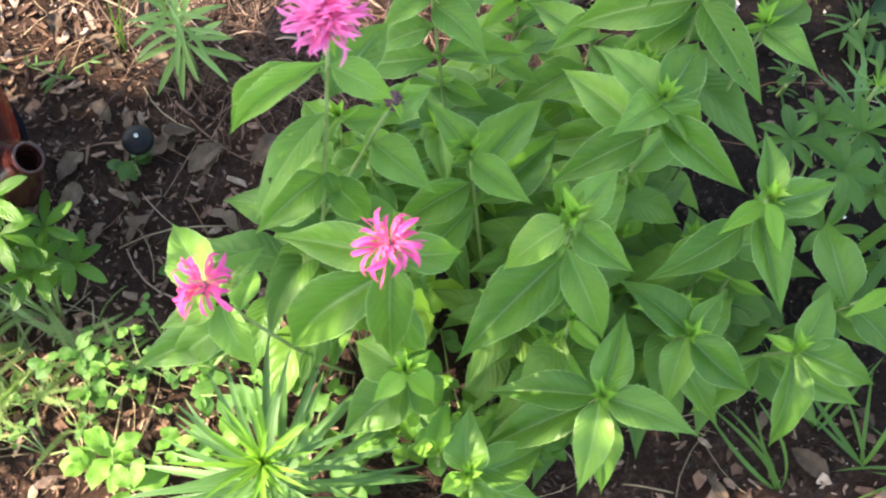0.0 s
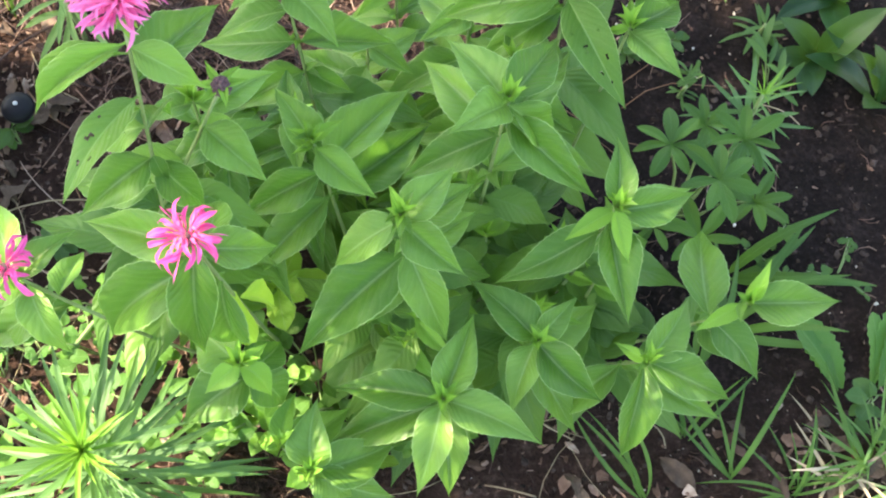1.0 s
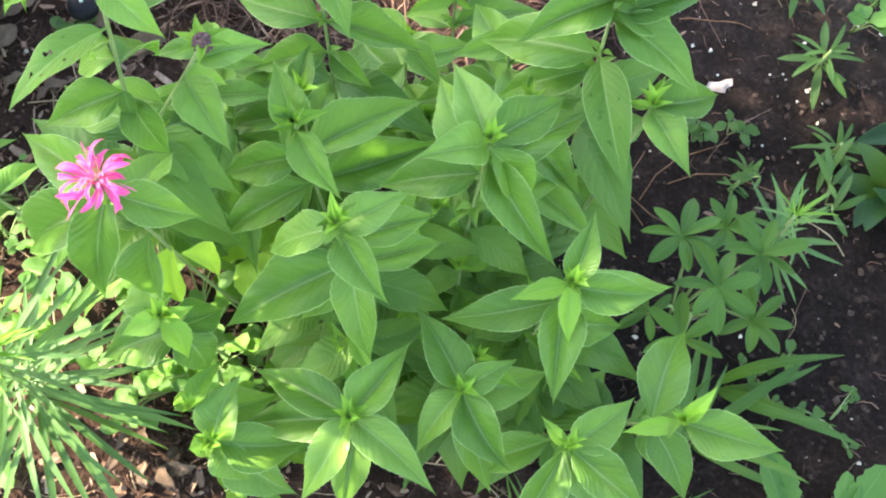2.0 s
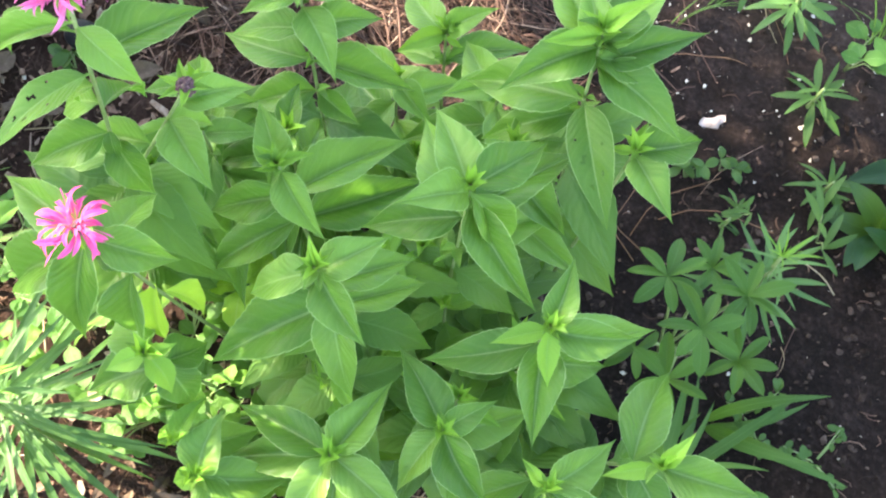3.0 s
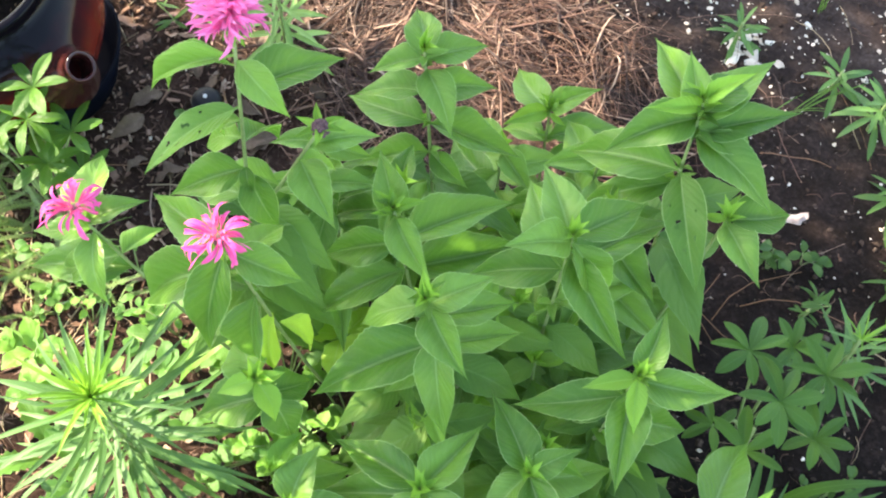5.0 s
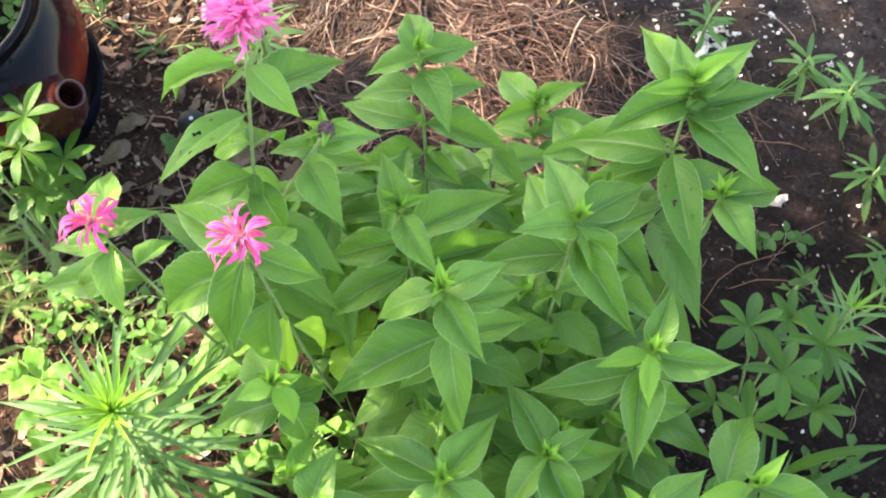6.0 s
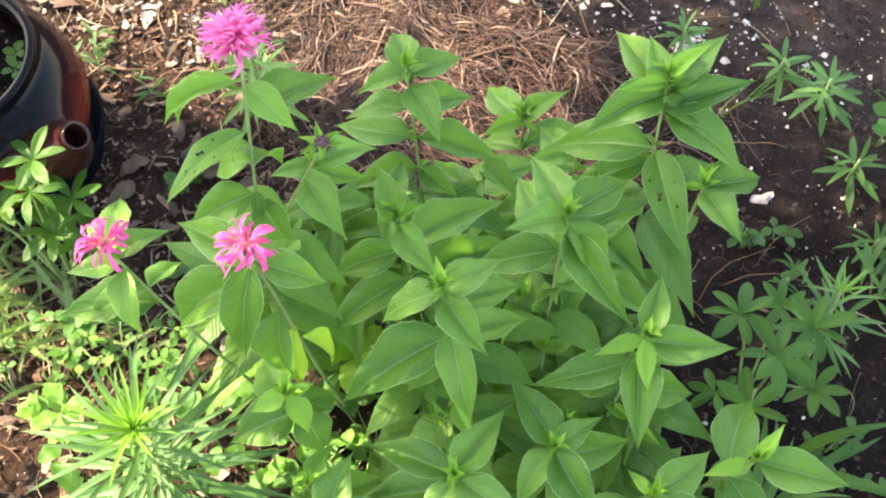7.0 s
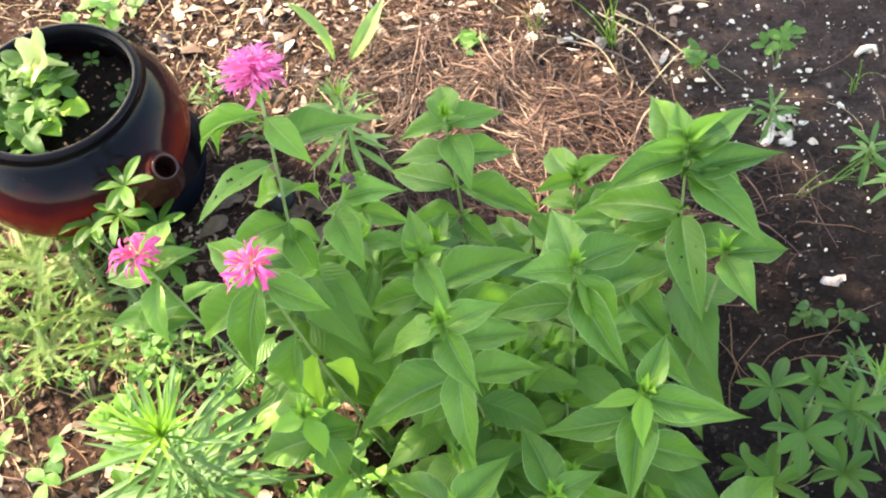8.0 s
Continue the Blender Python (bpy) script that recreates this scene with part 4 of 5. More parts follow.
leafy_weed((-0.424, 0.390), 0.045, 20, 0.026, 0.06, OVAL, "small clover-like weed with bright green leaves", 331)
leafy_weed((-0.368, 0.263), 0.04, 16, 0.042, 0.07, OVAL_BRIGHT, "yellow-green broad-leaved seedling on mulch", 332)
for k, (x, y) in enumerate([(-0.406, 0.377), (-0.349, 0.393), (-0.293, 0.41), (-0.245, 0.394), (-0.333, 0.44), (-0.245, 0.451)]):
    leafy_weed((x, y), 0.055, 16, 0.017, 0.060, OVAL_BRIGHT if k % 2 else OVAL, "tangle of small light green weed leaves", 340 + 60 * (k + 1))
for k, (x, y) in enumerate([(-0.52, 0.36), (-0.58, 0.30), (-0.46, 0.30), (-0.40, 0.35), (-0.63, 0.43), (-0.54, 0.25), (-0.35, 0.36), (-0.70, 0.38)]):
    leafy_weed((x, y), 0.060, 18, 0.0125, 0.040, OVAL, "sprawling small-leaved green weed on mulch", 315 + k)
leafy_weed((-0.47, 0.19), 0.05, 14, 0.036, 0.05, OVAL, "low green weed on bark mulch", 333)
leafy_weed((0.42, 0.846), 0.020, 6, 0.022, 0.03, OVAL_SHADED, "tiny seedling with rounded leaves on dark soil", 334)
leafy_weed((0.383, 0.819), 0.020, 6, 0.022, 0.03, OVAL_SHADED, "tiny seedling with rounded leaves on dark soil", 335)
leafy_weed((0.451, 0.786), 0.022, 8, 0.026, 0.04, LANCE_SHADED, "tiny seedling with narrow leaves on dark soil", 336)
leafy_weed((0.633, 0.538), 0.05, 26, 0.014, 0.02, OVAL_SHADED, "patch of tiny clover leaves on dark soil", 337)
leafy_weed((0.54, 0.56), 0.05, 22, 0.018, 0.03, OVAL_SHADED, "patch of tiny clover leaves on dark soil", 338)
leafy_weed((0.64, 0.36), 0.03, 8, 0.03, 0.03, OVAL_SHADED, "low rounded weed with light green leaves", 339)
leafy_weed((0.071, 1.198), 0.035, 20, 0.022, 0.055, OVAL, "small leafy weed among shell grit", 340)
leafy_weed((0.187, 1.253), 0.03, 20, 0.024, 0.085, OVAL, "tall-stalked leafy weed among shell grit", 341)
leafy_weed((-0.284, 1.092), 0.03, 16, 0.022, 0.03, OVAL, "small pale green weed growing in straw", 342)
leafy_weed((-0.90, 0.90), 0.08, 30, 0.035, 0.06, OVAL, "sunlit light green weed on mulch", 344)
leafy_weed((-0.50, 0.80), 0.05, 14, 0.030, 0.03, LANCE_SHADED, "low shaded weed with narrow leaves beside the pot", 345)
leafy_weed((-0.63, 0.845), 0.06, 20, 0.034, 0.05, LANCE_SHADED, "low shaded weed with narrow leaves beside the pot", 348)
leafy_weed((-0.28, 0.54), 0.05, 14, 0.03, 0.03, OVAL_SHADED, "small shaded weed on soil", 346)
leafy_weed((-0.385, 0.662), 0.022, 6, 0.026, 0.02, OVAL_SHADED, "small shaded weed on soil", 347)
for k, (x, y, n, size, tall) in enumerate([(0.217, 1.135, 15, 0.052, 0.06), (0.498, 0.976, 14, 0.062, 0.06), (0.545, 0.864, 15, 0.056, 0.05), (0.434, 1.085, 24, 0.066, 0.08), (0.367, 1.128, 11, 0.058, 0.05), (0.444, 0.776, 9, 0.026, 0.035)]):
    # lit or shaded leaf colour, chosen weed by weed
    narrow_plant((x, y), tall, n, size, "small weed with a loose star of narrow leaves on dark soil", 0, (0.004, -0.004), 350 + k, 0.85, LANCE_LIT if k in (0, 3, 4) else LANCE_SHADED)
leafy_weed((0.527, 1.046), 0.04, 20, 0.032, 0.08, OVAL, "light green weed with lobed leaves on dark soil", 357)
leafy_weed((0.56, 0.80), 0.05, 10, 0.05, 0.05, LANCE_SHADED, "weed with narrow green leaves on dark soil", 358, rise=(-10, 45))
narrow_plant((-0.322, 0.808), 0.175, 34, 0.078, "bushy weed with narrow green leaves, sunlight painted in as a pale tone", 16, (-0.003, 0.004), 3, 0.68, LANCE_SUNLIT)
tuft((-0.461, 0.979), 1, 0.19, STRAP_LIT, "long pale green strap leaves rising from mulch", 371, "strap_leaved_plant", "plant", (46, 52), (158, 168))
tuft((-0.445, 0.985), 1, 0.18, STRAP_LIT, "long pale green strap leaf rising from mulch", 372, "strap_leaved_plant", "plant", (46, 52), (60, 68), 1.25)
for k, (x, y, n, length) in enumerate([(-0.064, 1.192, 14, 0.12), (-0.194, 1.167, 6, 0.08), (0.55, 1.10, 8, 0.13), (-0.42, 0.84, 6, 0.13), (0.31, 1.25, 5, 0.09)]):
    tuft((x, y), n, length, BLADE, "thin upright green grass blades", 380 + k, rise=(45, 85), broad=0.5)
for k, (x, y, n, length, lo, hi) in enumerate([(0.394, 0.259, 5, 0.16, 70, 140), (0.491, 0.283, 5, 0.15, 60, 160), (0.44, 0.33, 5, 0.16, 30, 150), (0.647, 0.30, 16, 0.13, 60, 220), (0.56, 0.27, 12, 0.12, 0, 200)]):
    tuft((x, y), n, length, BLADE, "arching green grass blades", 390 + k, rise=(10, 50), turn=(lo, hi), broad=0.9)
# dry blades, and green ones whose pale colour imitates sunlight
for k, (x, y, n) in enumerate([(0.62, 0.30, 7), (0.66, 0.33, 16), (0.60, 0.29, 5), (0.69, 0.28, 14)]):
    tuft((x, y), n, 0.10, BLADE_SUNLIT if k % 2 else BLADE_DRY, "pale dry and yellow-green grass blades on litter, sunlight in the green's colour", 396 + k, rise=(5, 45), broad=0.9)
for k, (x, y, lo, hi) in enumerate([(0.505, 0.53, -25, 35), (0.49, 0.45, -20, 60), (0.46, 0.42, 60, 120)]):
    tuft((x, y), 4, 0.17, BLADE, "broad arching green grass blades", 405 + k, rise=(15, 45), turn=(lo, hi), broad=1.9)
tuft((0.625, 0.392), 2, 0.13, TOOTHED, "flat rosette of toothed leaves on soil", 400, "toothed_rosette", "weed", (18, 28), (118, 140), 1.05)
for k, (x, y, n, lo, hi) in enumerate([(-0.235, 0.185, 5, 120, 330), (-0.30, 0.19, 4, 60, 300)]):
    tuft((x, y), n, 0.085, TOOTHED_DULL, "rosette of dull grey-green toothed leaves", 430 + k, "toothed_rosette", "weed", (12, 45), (lo, hi))
tuft((0.662, 0.396), 3, 0.12, TOOTHED, "flat rosette of toothed leaves on soil", 401, "toothed_rosette", "weed", (18, 32), (40, 110), 1.0)
for k, (x, y) in enumerate([(0.63, 0.84), (0.66, 0.93), (0.70, 0.78)]):
    tuft((x, y), 6, 0.12, BROADLEAF, "dark green broad arching leaves", 410 + k, "broad_leaved_plant", "plant", (15, 65))
for k, (x, y, n, size) in enumerate([(-0.567, 0.433, 16, 0.095), (-0.613, 0.37, 18, 0.095), (-0.496, 0.382, 14, 0.08), (-0.682, 0.425, 18, 0.1), (-0.55, 0.33, 14, 0.08), (-0.50, 0.46, 14, 0.08), (-0.72, 0.34, 14, 0.09), (-0.44, 0.43, 12, 0.08), (-0.36, 0.42, 9, 0.07), (-0.64, 0.30, 12, 0.08), (-0.75, 0.46, 14, 0.09), (-0.60, 0.48, 14, 0.09), (-0.42, 0.33, 8, 0.06)]):
    yarrow((x, y), int(n * 1.45), size * 0.85, 420 + k)

# ---- loose litter on the ground ----


def scatter(count, seed, inside):
    """Seeded points on the ground where inside(x, y) keeps them."""
    r = random.Random(seed)
    out = []
    while len(out) < count:
        x, y = r.uniform(-1.25, 0.9), r.uniform(0.0, 1.65)
        fringe = ((x + 0.17) / 1.08) ** 2 + ((y - 0.82) / 0.83) ** 2
        if r.random() < inside(x, y) * min(1.0, max(0.0, (1.45 - fringe) / 0.3)):
            out.append((x, y, relief(x, y)))
    return out, r


def west(x, y):
    return max(0.05, min(1.0, max(0.15 - 2.2 * x, 2.2 * (0.46 - y))))


def chips():
    points, r = scatter(12500, 51, west)
    out = Soup()
    for x, y, z in points:
        l = (r.uniform(0.0015, 0.0055) + 0.016 * r.random() ** 6) * (1.0 if x < 0.05 or y < 0.36 else 0.5)
        w, h = l * r.uniform(0.10, 0.60), r.uniform(0.0004, 0.0013)
        m = Matrix.Translation((x, y, z + h + 0.001 + r.uniform(0, 0.004))) @ Euler((r.gauss(0, 0.45), r.gauss(0, 0.4), r.uniform(0, 6.28))).to_matrix().to_4x4()
        ring = [(l * math.cos(a) * r.uniform(0.65, 1.1), w * math.sin(a) * r.uniform(0.55, 1.2), r.uniform(-0.3, 0.3) * w) for a in (0.2, 1.3, 2.6, 3.5, 4.6, 5.6)]
        out.add([(p[0], p[1], p[2] + h) for p in ring] + [(p[0] * 0.9, p[1] * 0.9, p[2] - h) for p in ring], [(0, 1, 2, 3, 4, 5), (11, 10, 9, 8, 7, 6)] + [(k, 6 + k, 6 + (k + 1) % 6, (k + 1) % 6) for k in range(6)], m=m)
    solid("bark_chips", out.mesh("bark_chips", CHIP, False), "reddish-brown bark chips strewn over soil", "mulch", kind="stuff")


def wood_chips():
    """Larger flat flakes of pale wood, thickest behind the pot."""
    points, r = scatter(3400, 64, lambda x, y: max(0.0, min(1.0, 14 * (y - 0.845))) if x < -0.28 else (0.25 if x < 0.02 and y > 0.9 else 0.10 if x < -0.3 and y < 0.45 else 0.0))
    out = Soup()
    for x, y, z in points:
        if noise.noise((x * 17, y * 17, 8.0)) < -0.05 and r.random() < 0.6:
            continue
        l = r.uniform(0.0015, 0.0055) + 0.022 * r.random() ** 5
        w, h = l * r.uniform(0.15, 0.75), r.uniform(0.0005, 0.0012)
        m = Matrix.Translation((x, y, z + h + 0.002 + r.uniform(0, 0.008))) @ Euler((r.gauss(0, 0.4), r.gauss(0, 0.35), r.uniform(0, 6.28))).to_matrix().to_4x4()
        ring = [(l * math.cos(a) * r.uniform(0.45, 1.15), w * math.sin(a) * r.uniform(0.35, 1.3), 0.25 * w * math.sin(a * 2 + x * 90)) for a in (0.2, 1.3, 2.6, 3.5, 4.6, 5.6)]
        out.add([(p[0], p[1], p[2] + h) for p in ring] + [(p[0] * 0.9, p[1] * 0.9, p[2] - h) for p in ring], [(0, 1, 2, 3, 4, 5), (11, 10, 9, 8, 7, 6)] + [(k, 6 + k, 6 + (k + 1) % 6, (k + 1) % 6) for k in range(6)], m=m)
    solid("wood_chips", out.mesh("wood_chips", WOOD, False), "pale pinkish dry wood chips lying on mulch", "mulch", kind="stuff")


def bark_fibres():
    """Short shreds of bark and root that mat the mulch."""
    points, r = scatter(6000, 66, lambda x, y: max(0.22, west(x, y)))
    out = Soup()
    for x, y, z in points:
        length, a, bend, rad = r.uniform(0.008, 0.03), r.uniform(0, 6.28), r.uniform(-1.2, 1.2), r.uniform(0.0003, 0.0009)
        pts = []
        for k in range(4):
            q = k / 3 - 0.5
            pts.append((x + length * q * math.cos(a + bend * q), y + length * q * math.sin(a + bend * q), z + 0.003 + r.uniform(-0.001, 0.004)))
        out.add(*tube(pts, [rad, rad, rad, rad * 0.5], 3))
    solid("bark_fibres", out.mesh("bark_fibres", FIBRE), "matted shreds of reddish bark and dead roots", "mulch", kind="stuff")


def fibre_nest():
    """A loose curl of brown root hair and fibre on the mulch in front."""
    r, out = random.Random(67), Soup()
    for k in range(620):
        cx, cy = -0.070 + r.gauss(0, 0.030), 0.246 + r.gauss(0, 0.020)
        ring, a, arc, rad = r.uniform(0.006, 0.030), r.uniform(0, 6.28), r.uniform(0.8, 3.0), r.uniform(0.0002, 0.0006)
        lift = relief(cx, cy) + r.uniform(0.002, 0.014)
        out.add(*tube([(cx + ring * math.cos(a + arc * j / 6), cy + 0.8 * ring * math.sin(a + arc * j / 6), lift + 0.003 * math.sin(j + k)) for j in range(7)], [rad] * 7, 3))
    solid("fibre_nest", out.mesh("fibre_nest", FIBRE), "curled brown root fibres matted on bare mulch", "mulch", kind="stuff")


def dry_stems():
    points, r = scatter(1100, 59, lambda x, y: 0.06 if -0.52 < x < -0.12 and 0.52 < y < 0.84 else max(0.012, min(1.0, max(-1.6 * x - 0.1, 2.0 * (0.40 - y), 0.15 * (y - 0.9) if x > 0.05 else 0.9 * (y - 0.9)))))
    out = Soup()
    for x, y, z in points:
        length, a, bend, rad = r.uniform(0.02, 0.07) + 0.12 * r.random() ** 3, r.uniform(0, 6.28), r.uniform(-0.7, 0.7), r.uniform(0.0004, 0.0014)
        lift, pts = r.uniform(0.0, 0.012), []
        for k in range(5):
            q = k / 4 - 0.5
            px, py = x + length * q * math.cos(a + bend * q), y + length * q * math.sin(a + bend * q)
            pts.append((px, py, relief(px, py) + 0.002 + lift * (1 - 3 * q * q)))
        out.add(*tube(pts, [rad] * 5, 3))
    solid("dry_stems", out.mesh("dry_stems", DRY), "pale dry grass stems scattered over the mulch", "dry grass", kind="stuff")


def lumps(name, count, seed, inside, small, large, mat, label, category, flat=0.7):
    points, r = scatter(count, seed, inside)
    out = Soup()
    for x, y, z in points:
        s = small + (large - small) * r.random() ** 3
        m = Matrix.Translation((x, y, z + s * 0.25)) @ Euler((r.uniform(-0.6, 0.6), r.uniform(-0.6, 0.6), r.uniform(0, 6.28))).to_matrix().to_4x4()
        v = [Vector(p) * s * r.uniform(0.6, 1.2) for p in ((1, 0, 0), (0, 1, 0), (-1, 0, 0), (0, -1, 0), (0, 0, flat), (0, 0, -flat), (0.7, 0.7, 0.2), (-0.7, -0.6, 0.1))]
        out.add(v, [(0, 6, 4), (6, 1, 4), (1, 2, 4), (2, 7, 4), (7, 3, 4), (3, 0, 4), (6, 0, 5), (1, 6, 5), (2, 1, 5), (7, 2, 5), (3, 7, 5), (0, 3, 5)], m=m)
    solid(name, out.mesh(name, mat, False), label, category, kind="stuff")


def in_straw(x, y):
    thin = 0.25 if x > -0.16 and y > 1.06 else 1.0
    return thin * max(math.exp(-(((x + 0.15) / 0.215) ** 2 + ((y - 0.965) / 0.14) ** 2) * 1.2), 0.6 * math.exp(-(((x - 0.05) / 0.10) ** 2 + ((y - 0.79) / 0.09) ** 2)))


def straw():
    points, r = scatter(7500, 52, in_straw)
    out = Soup()
    for x, y, z in points:
        length, bend = r.uniform(0.03, 0.12) + 0.16 * r.random() ** 3, r.gauss(0, 0.65)
        a = 4.0 * noise.noise((x * 5.0, y * 5.0, 7.0)) + r.gauss(0, 0.7)
        # matted into clumps with gaps of bare soil between them
        clump = noise.noise((x * 13, y * 13, 2.0))
        if clump < -0.08 and r.random() < 0.5:
            continue
        lift = r.uniform(0.0, 0.020 + 0.035 * max(0.0, clump))
        wide, thick = 0.00032 + 0.0016 * r.random() ** 5, 0.0004
        left, right = [], []
        for k in range(6):
            s = k / 5 - 0.5
            w = a + bend * s
            px, py = x + length * s * math.cos(w), y + length * s * math.sin(w)
            pz = relief(px, py) + 0.001 + lift * (1 - 3.0 * s * s)
            side = Vector((-math.sin(w), math.cos(w), 0.5 * math.sin(x * 300 + k))) * wide * (1 - 1.6 * s * s)
            left.append(Vector((px, py, pz)) + side)
            right.append(Vector((px, py, pz)) - side)
        low = [p - Vector((0, 0, thick)) for p in left + right]
        faces = []
        for k in range(5):
            faces += [(k, k + 1, 7 + k, 6 + k), (12 + k, 18 + k, 19 + k, 13 + k), (k, 12 + k, 13 + k, k + 1), (6 + k, 7 + k, 19 + k, 18 + k)]
        out.add(left + right + low, faces)
    solid("straw", out.mesh("straw", STRAW), "mound of tangled dry brown straw mulch", "straw", kind="stuff")


def litter():
    r = random.Random(53)
    grey = blades("dead_leaf", DEAD_GREY, 5, 56, width=0.42, peak=0.4, fold=0.8, arch=0.2, curl=0.35, rows=10, cols=3, stalk=0.05, sharp=0.8, wave=0.4, teeth=0.05)
    spots = [(-0.454, 0.768), (-0.382, 0.613), (-0.42, 0.70), (-0.30, 0.66), (-0.35, 0.80), (0.601, 0.321), (0.636, 0.316), (-0.25, 0.78), (-0.47, 0.86), (-0.52, 0.90), (0.45, 0.27), (0.33, 0.24), (0.52, 0.24), (-0.30, 0.90), (-0.56, 1.02), (-0.4, 0.92), (0.30, 0.28), (0.40, 0.35)]
    for x, y in spots:
        solid("dead_leaf", r.choice(grey), "curled dry brown dead leaf on the soil", "dead leaf", "fallen leaves", m=aim((x, y, relief(x, y) + 0.004), r.uniform(0, 360), r.uniform(-4, 8), r.uniform(0.028, 0.055), r.uniform(-25, 25)))
    for k in range(16):
        x, y = r.uniform(-0.47, -0.20), r.uniform(0.56, 0.90)
        solid("dead_leaf", r.choice(grey), "grey-brown withered leaf on shaded mulch", "dead leaf", "fallen leaves", m=aim((x, y, relief(x, y) + 0.004), r.uniform(0, 360), r.uniform(-5, 10), r.uniform(0.03, 0.07), r.uniform(-30, 30)))
    for k in range(16):
        x, y = r.uniform(0.14, 0.66), r.uniform(0.19, 0.36)
        solid("dead_leaf", r.choice(grey), "withered brown leaf lying under the clump", "dead leaf", "fallen leaves", m=aim((x, y, relief(x, y) + 0.005), r.uniform(0, 360), r.uniform(-5, 15), r.uniform(0.025, 0.05), r.uniform(-35, 35)))
    for k in range(9):
        x, y = -0.075 + r.gauss(0, 0.022), 0.225 + r.gauss(0, 0.018)
        solid("dead_leaf", r.choice(grey), "crumpled brown leaf in a nest of debris", "dead leaf", "fallen leaves", m=aim((x, y, relief(x, y) + 0.006), r.uniform(0, 360), r.uniform(-5, 25), r.uniform(0.025, 0.045), r.uniform(-35, 35)))
    for k in range(58):
        x, y = (r.uniform(-0.75, -0.15), r.uniform(0.15, 1.25)) if k < 30 else (r.uniform(-0.45, -0.15), r.uniform(0.5, 0.85)) if k < 42 else (r.uniform(0.0, 0.6), r.uniform(0.2, 1.35))
        length, a, bend = r.uniform(0.05, 0.16), r.uniform(0, 6.28), r.uniform(-0.8, 0.8)
        pts = []
        for j in range(7):
            s = j / 6 - 0.5
            px, py = x + length * s * math.cos(a + bend * s), y + length * s * math.sin(a + bend * s)
            pts.append((px, py, relief(px, py) + 0.003 + r.uniform(0, 0.004)))
        rad = r.uniform(0.0009, 0.002) if k < 42 else r.uniform(0.0005, 0.0010)
        solid("twig", mesh("twig", *tube(pts, [rad * (1 - 0.08 * j) for j in range(7)], 5)[:2], r.choice((STRAW, CHIP, STEM_RED))), "thin dry twig lying on the ground", "twig", "twigs")


def shell_piece(x, y, size, seed, name="shell_fragment", label="bleached white shell fragment on dark soil", mat=None, across=0.8):
    r = random.Random(seed)
    n, rows = 12, 4
    verts, faces = [], []
    for layer in (0, 1):
        for i in range(rows + 1):
            q = i / rows
            for k in range(n):
                a = 2 * math.pi * k / n
                edge = size * (0.55 + 0.45 * noise.noise((math.cos(a) * 1.3 + seed, math.sin(a) * 1.3, 0.5))) * q
                z = size * 0.30 * (1 - q * q) + size * 0.06 * math.sin(q * 14) - layer * size * 0.10
                verts.append((edge * math.cos(a) * 1.4, edge * math.sin(a) * across, z))
    step = (rows + 1) * n
    for layer in (0, 1):
        for i in range(rows):
            for k in range(n):
                m = (k + 1) % n
                f = (layer * step + i * n + k, layer * step + i * n + m, layer * step + (i + 1) * n + m, layer * step + (i + 1) * n + k)
                faces.append(f if layer else f[::-1])
    for k in range(n):
        m = (k + 1) % n
        faces.append((rows * n + k, rows * n + m, step + rows * n + m, step + rows * n + k))
    solid(name, mesh(name, verts, faces, mat or SHELL), label, "shell", "shell fragments", m=Matrix.Translation((x, y, relief(x, y) + size * 0.10)) @ Euler((r.uniform(-0.3, 0.3), r.uniform(-0.3, 0.3), r.uniform(0, 6.28))).to_matrix().to_4x4())


chips()
wood_chips()
bark_fibres()
fibre_nest()
dry_stems()
straw()
lumps("soil_crumbs", 11000, 55, lambda x, y: 0.3 if x < -0.2 else 1.0, 0.0010, 0.0065, CRUMB, "dark crumbs and clods of moist soil", "soil")
lumps("shell_grit", 1500, 56, lambda x, y: max(0.02, min(1.0, (y - 0.75) * 1.6)) if x > -0.35 else 0.10, 0.0008, 0.0042, SHELL, "scattered white shell grit", "shell grit")
lumps("shell_flakes", 420, 61, lambda x, y: math.exp(-(((y - 1.19) / 0.08) ** 2)) * (1.0 if -0.25 < x < 0.45 else 0.25), 0.0014, 0.0065, SHELL, "flat bleached shell flakes strewn over soil", "shell grit", 0.22)
lumps("fine_grit", 500, 57, lambda x, y: 1.0 if x > 0.3 else 0.1, 0.0006, 0.0018, SHELL, "tiny white specks in dark soil", "grit")
litter()
shell_piece(0.393, 0.905, 0.019, 14, "oyster_shell", "single pinkish-white broken shell on dark soil", OYSTER, 1.2)
pieces = random.Random(58)
for k in range(16):
    shell_piece(0.235 + pieces.gauss(0, 0.030), 1.135 + pieces.gauss(0, 0.020), pieces.uniform(0.007, 0.018), 60 + k)
for k in range(14):
    shell_piece(pieces.uniform(-0.3, 0.5), pieces.uniform(1.12, 1.42), pieces.uniform(0.006, 0.011), 80 + k)
for k in range(6):
    shell_piece(pieces.uniform(-0.85, -0.5), pieces.uniform(0.95, 1.15), pieces.uniform(0.008, 0.014), 100 + k)


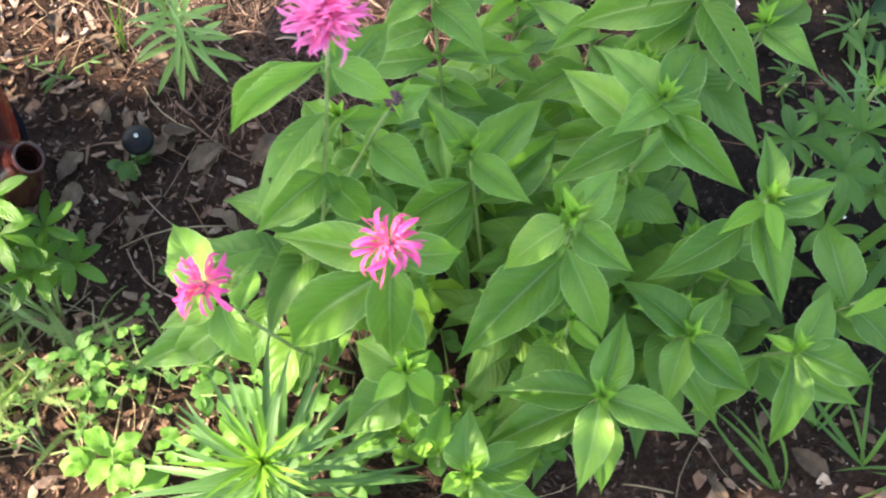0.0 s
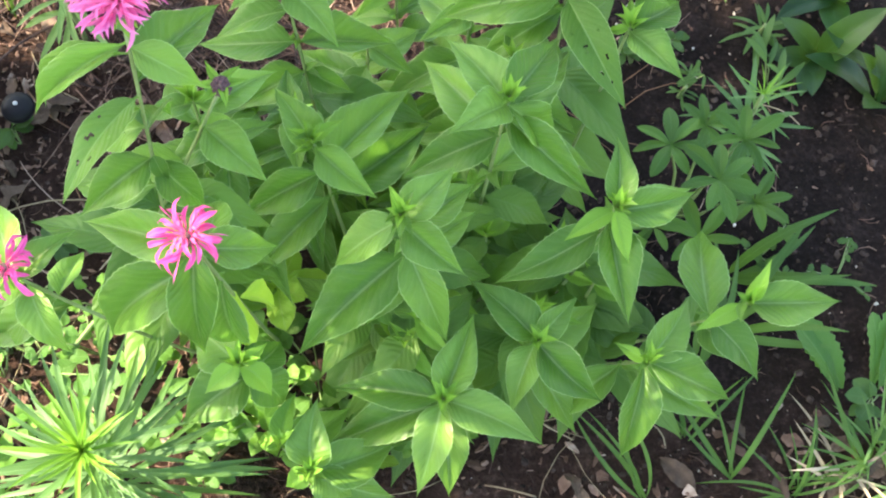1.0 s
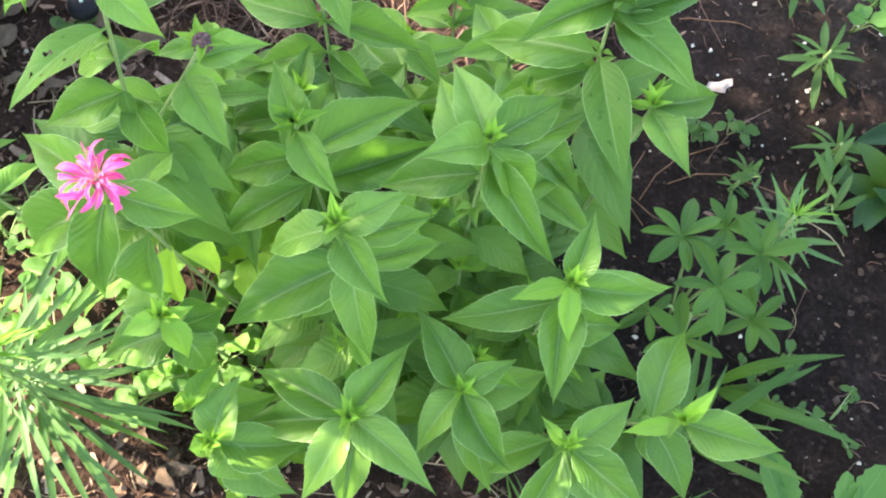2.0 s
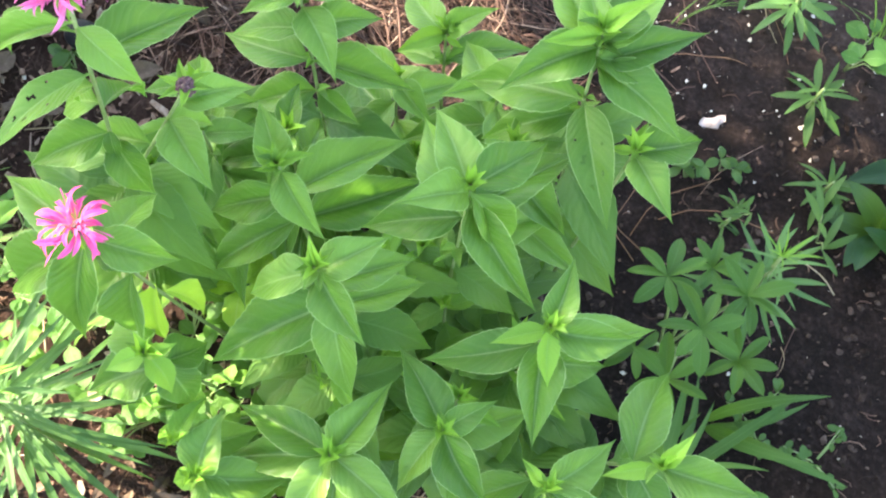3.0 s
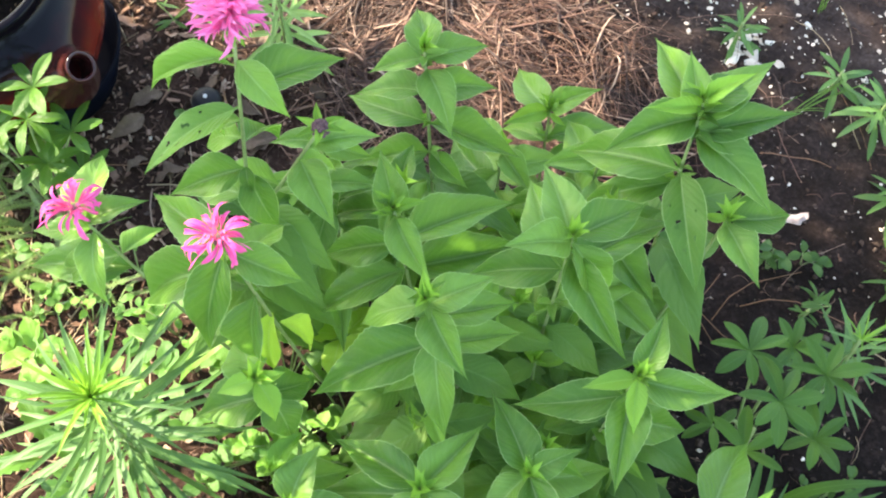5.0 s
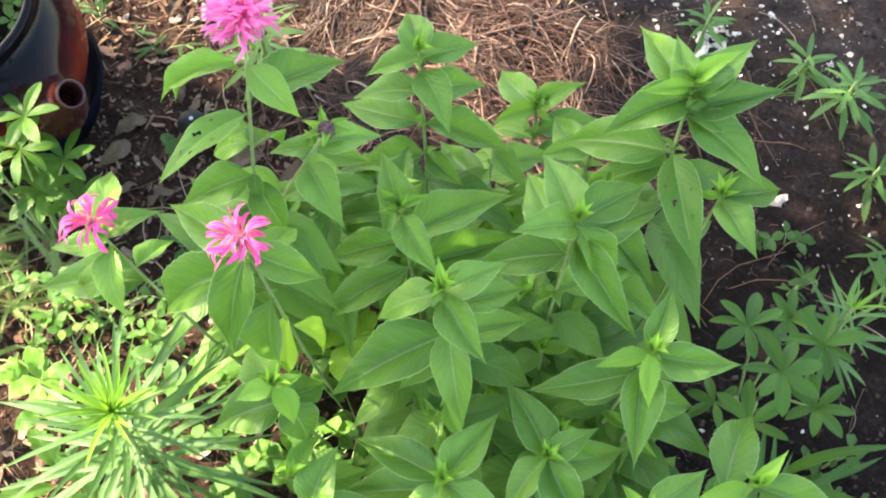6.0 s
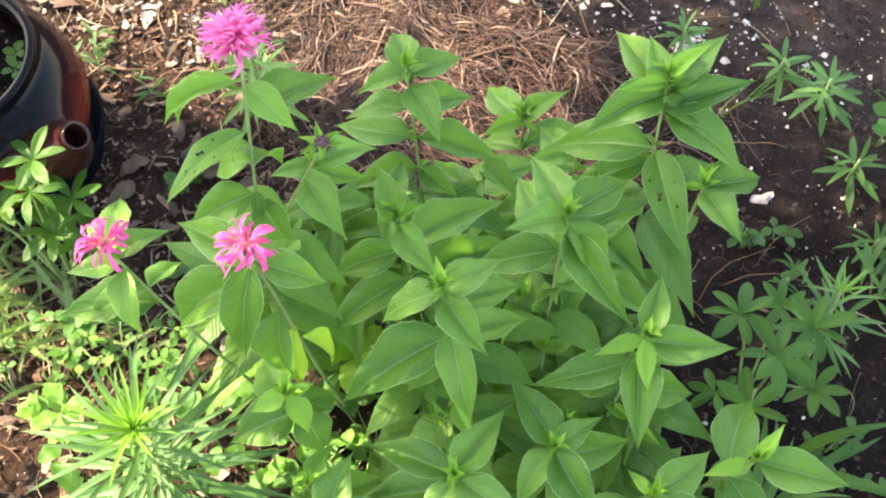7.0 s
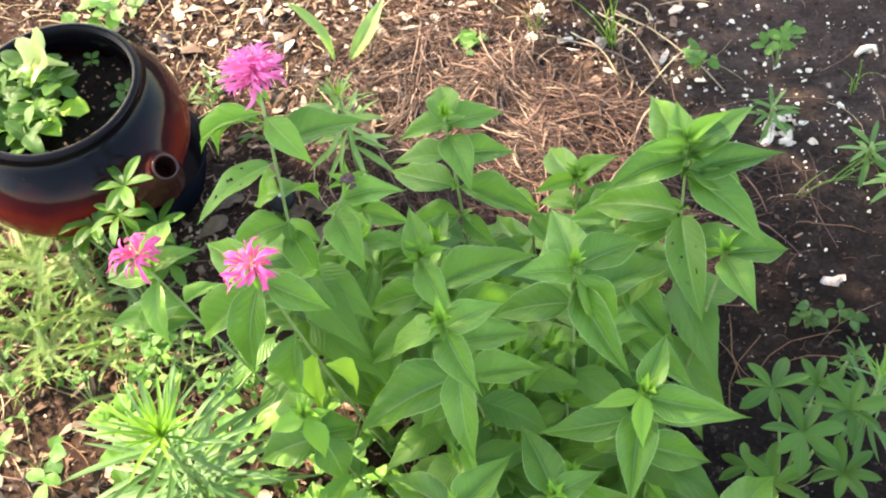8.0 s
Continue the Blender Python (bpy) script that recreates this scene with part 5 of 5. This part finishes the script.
def ground_cap():
    """A black round-headed plastic stake with a small bright screw in its top."""
    at = Vector((-0.380, 0.690, relief(-0.38, 0.69)))
    stake = thing("garden_stake", at, "short black plastic garden stake with a round head", "garden stake")
    here = Matrix.Translation(at)
    part("shaft", mesh("shaft", *tube([(0, 0, -0.02), (0, 0, 0.045)], [0.006, 0.006], 12)[:2], PLASTIC), stake, here)
    part("head", mesh("head", *lathe([(0.0, 0.036), (0.014, 0.036), (0.0195, 0.040), (0.0205, 0.046), (0.018, 0.052), (0.009, 0.0555), (0.0, 0.056)], 28)[:2], PLASTIC), stake, here)
    part("screw", mesh("screw", *lathe([(0.0028, 0.055), (0.0028, 0.0572), (0.002, 0.058), (0.0, 0.058)], 12)[:2], METAL), stake, here, "small bright metal screw")


ground_cap()


def runner(points, radius, label="thin reddish runner arching over dark soil"):
    solid("runner", mesh("runner", *tube([Vector(p) for p in points], [radius] * len(points), 5)[:2], STEM_RED), label, "twig", "twigs")


for k, (x, y, turn) in enumerate([(0.345, 0.72, 60), (0.36, 0.69, 130), (0.37, 0.75, 20), (0.335, 0.66, 95), (0.40, 0.70, 160)]):
    a, b = math.cos(radians(turn)), math.sin(radians(turn))
    runner([(x + a * 0.035 * j - 0.012 * b * math.sin(j * 1.1), y + b * 0.035 * j + 0.012 * a * math.sin(j * 1.1), relief(x, y) + 0.002 + 0.012 * math.sin(j * 0.75)) for j in range(5)], 0.0006)


def board_edge():
    """The weathered edge of a plank that borders the bed."""
    at = (0.415, 1.478, 0.0)
    bm = bmesh.new()
    bmesh.ops.create_cube(bm, size=1.0)
    bmesh.ops.scale(bm, vec=(0.30, 0.028, 0.05), verts=bm.verts)
    bmesh.ops.bevel(bm, geom=bm.edges[:], offset=0.003, segments=2, affect="EDGES")
    me = bpy.data.meshes.new("plank")
    bm.to_mesh(me)
    bm.free()
    me.materials.append(GREYWOOD)
    solid("border_plank", me, "weathered grey wooden plank edging the bed", "plank", m=Matrix.Translation((at[0], at[1], 0.015)) @ Euler((0, 0, -0.15)).to_matrix().to_4x4())


board_edge()
for a, b in (((-0.10, 1.27), (0.134, 1.172)), ((-0.12, 1.26), (0.047, 1.149)), ((-0.139, 1.195), (-0.02, 1.12)), ((0.05, 1.25), (0.02, 1.10))):
    points = []
    for k in range(7):
        q = k / 6
        x, y = a[0] + (b[0] - a[0]) * q, a[1] + (b[1] - a[1]) * q + 0.012 * math.sin(q * 3)
        points.append((x, y, relief(x, y) + 0.004 + 0.012 * math.sin(q * 3.1)))
    solid("dry_stalk", mesh("dry_stalk", *tube(points, [0.0016 - 0.0001 * k for k in range(7)], 5)[:2], DRY), "long pale dry stalk lying across the straw", "dry stalk", "dry stalks")
scrap = [(0.292, 1.318), (0.297, 1.332), (0.305, 1.342), (0.314, 1.345), (0.319, 1.336)]
solid("plastic_scrap", mesh("plastic_scrap", *tube([(x, y, relief(x, y) + 0.006) for x, y in scrap], [0.003, 0.005, 0.0055, 0.005, 0.003], 8)[:2], SHELL), "pale curved scrap lying on bare soil", "scrap")
for k, (x, y) in enumerate([(0.30, 1.02), (0.335, 1.07)]):
    tuft((x, y), 3, 0.10, BLADE, "long thin grass blades lying over soil", 415 + k, rise=(8, 25), turn=(20, 70), broad=0.6)


# ---- an unseen tree, added between the bed and the sun as a shade caster ----


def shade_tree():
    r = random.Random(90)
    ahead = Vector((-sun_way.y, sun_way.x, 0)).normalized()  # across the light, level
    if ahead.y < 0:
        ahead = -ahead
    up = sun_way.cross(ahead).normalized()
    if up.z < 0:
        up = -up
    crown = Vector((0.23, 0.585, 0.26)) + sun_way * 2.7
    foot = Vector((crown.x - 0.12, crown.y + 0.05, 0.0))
    tree = thing("unseen_shade_tree", foot, "unseen leafy tree added only to shade the flower bed", "tree")
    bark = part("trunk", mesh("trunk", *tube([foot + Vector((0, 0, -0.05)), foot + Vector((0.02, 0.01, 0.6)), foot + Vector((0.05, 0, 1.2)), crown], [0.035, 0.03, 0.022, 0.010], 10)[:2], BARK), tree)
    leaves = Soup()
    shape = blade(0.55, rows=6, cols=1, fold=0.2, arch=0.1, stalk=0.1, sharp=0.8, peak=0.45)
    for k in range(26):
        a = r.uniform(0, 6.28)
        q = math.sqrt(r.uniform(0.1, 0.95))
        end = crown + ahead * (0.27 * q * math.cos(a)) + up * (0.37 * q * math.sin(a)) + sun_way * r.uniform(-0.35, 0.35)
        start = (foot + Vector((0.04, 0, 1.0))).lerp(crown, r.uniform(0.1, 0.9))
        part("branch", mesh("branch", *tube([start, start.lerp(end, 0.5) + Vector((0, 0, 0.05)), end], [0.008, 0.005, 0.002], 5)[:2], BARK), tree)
    # crown lobes placed by hand, each to block sun from one chosen spot
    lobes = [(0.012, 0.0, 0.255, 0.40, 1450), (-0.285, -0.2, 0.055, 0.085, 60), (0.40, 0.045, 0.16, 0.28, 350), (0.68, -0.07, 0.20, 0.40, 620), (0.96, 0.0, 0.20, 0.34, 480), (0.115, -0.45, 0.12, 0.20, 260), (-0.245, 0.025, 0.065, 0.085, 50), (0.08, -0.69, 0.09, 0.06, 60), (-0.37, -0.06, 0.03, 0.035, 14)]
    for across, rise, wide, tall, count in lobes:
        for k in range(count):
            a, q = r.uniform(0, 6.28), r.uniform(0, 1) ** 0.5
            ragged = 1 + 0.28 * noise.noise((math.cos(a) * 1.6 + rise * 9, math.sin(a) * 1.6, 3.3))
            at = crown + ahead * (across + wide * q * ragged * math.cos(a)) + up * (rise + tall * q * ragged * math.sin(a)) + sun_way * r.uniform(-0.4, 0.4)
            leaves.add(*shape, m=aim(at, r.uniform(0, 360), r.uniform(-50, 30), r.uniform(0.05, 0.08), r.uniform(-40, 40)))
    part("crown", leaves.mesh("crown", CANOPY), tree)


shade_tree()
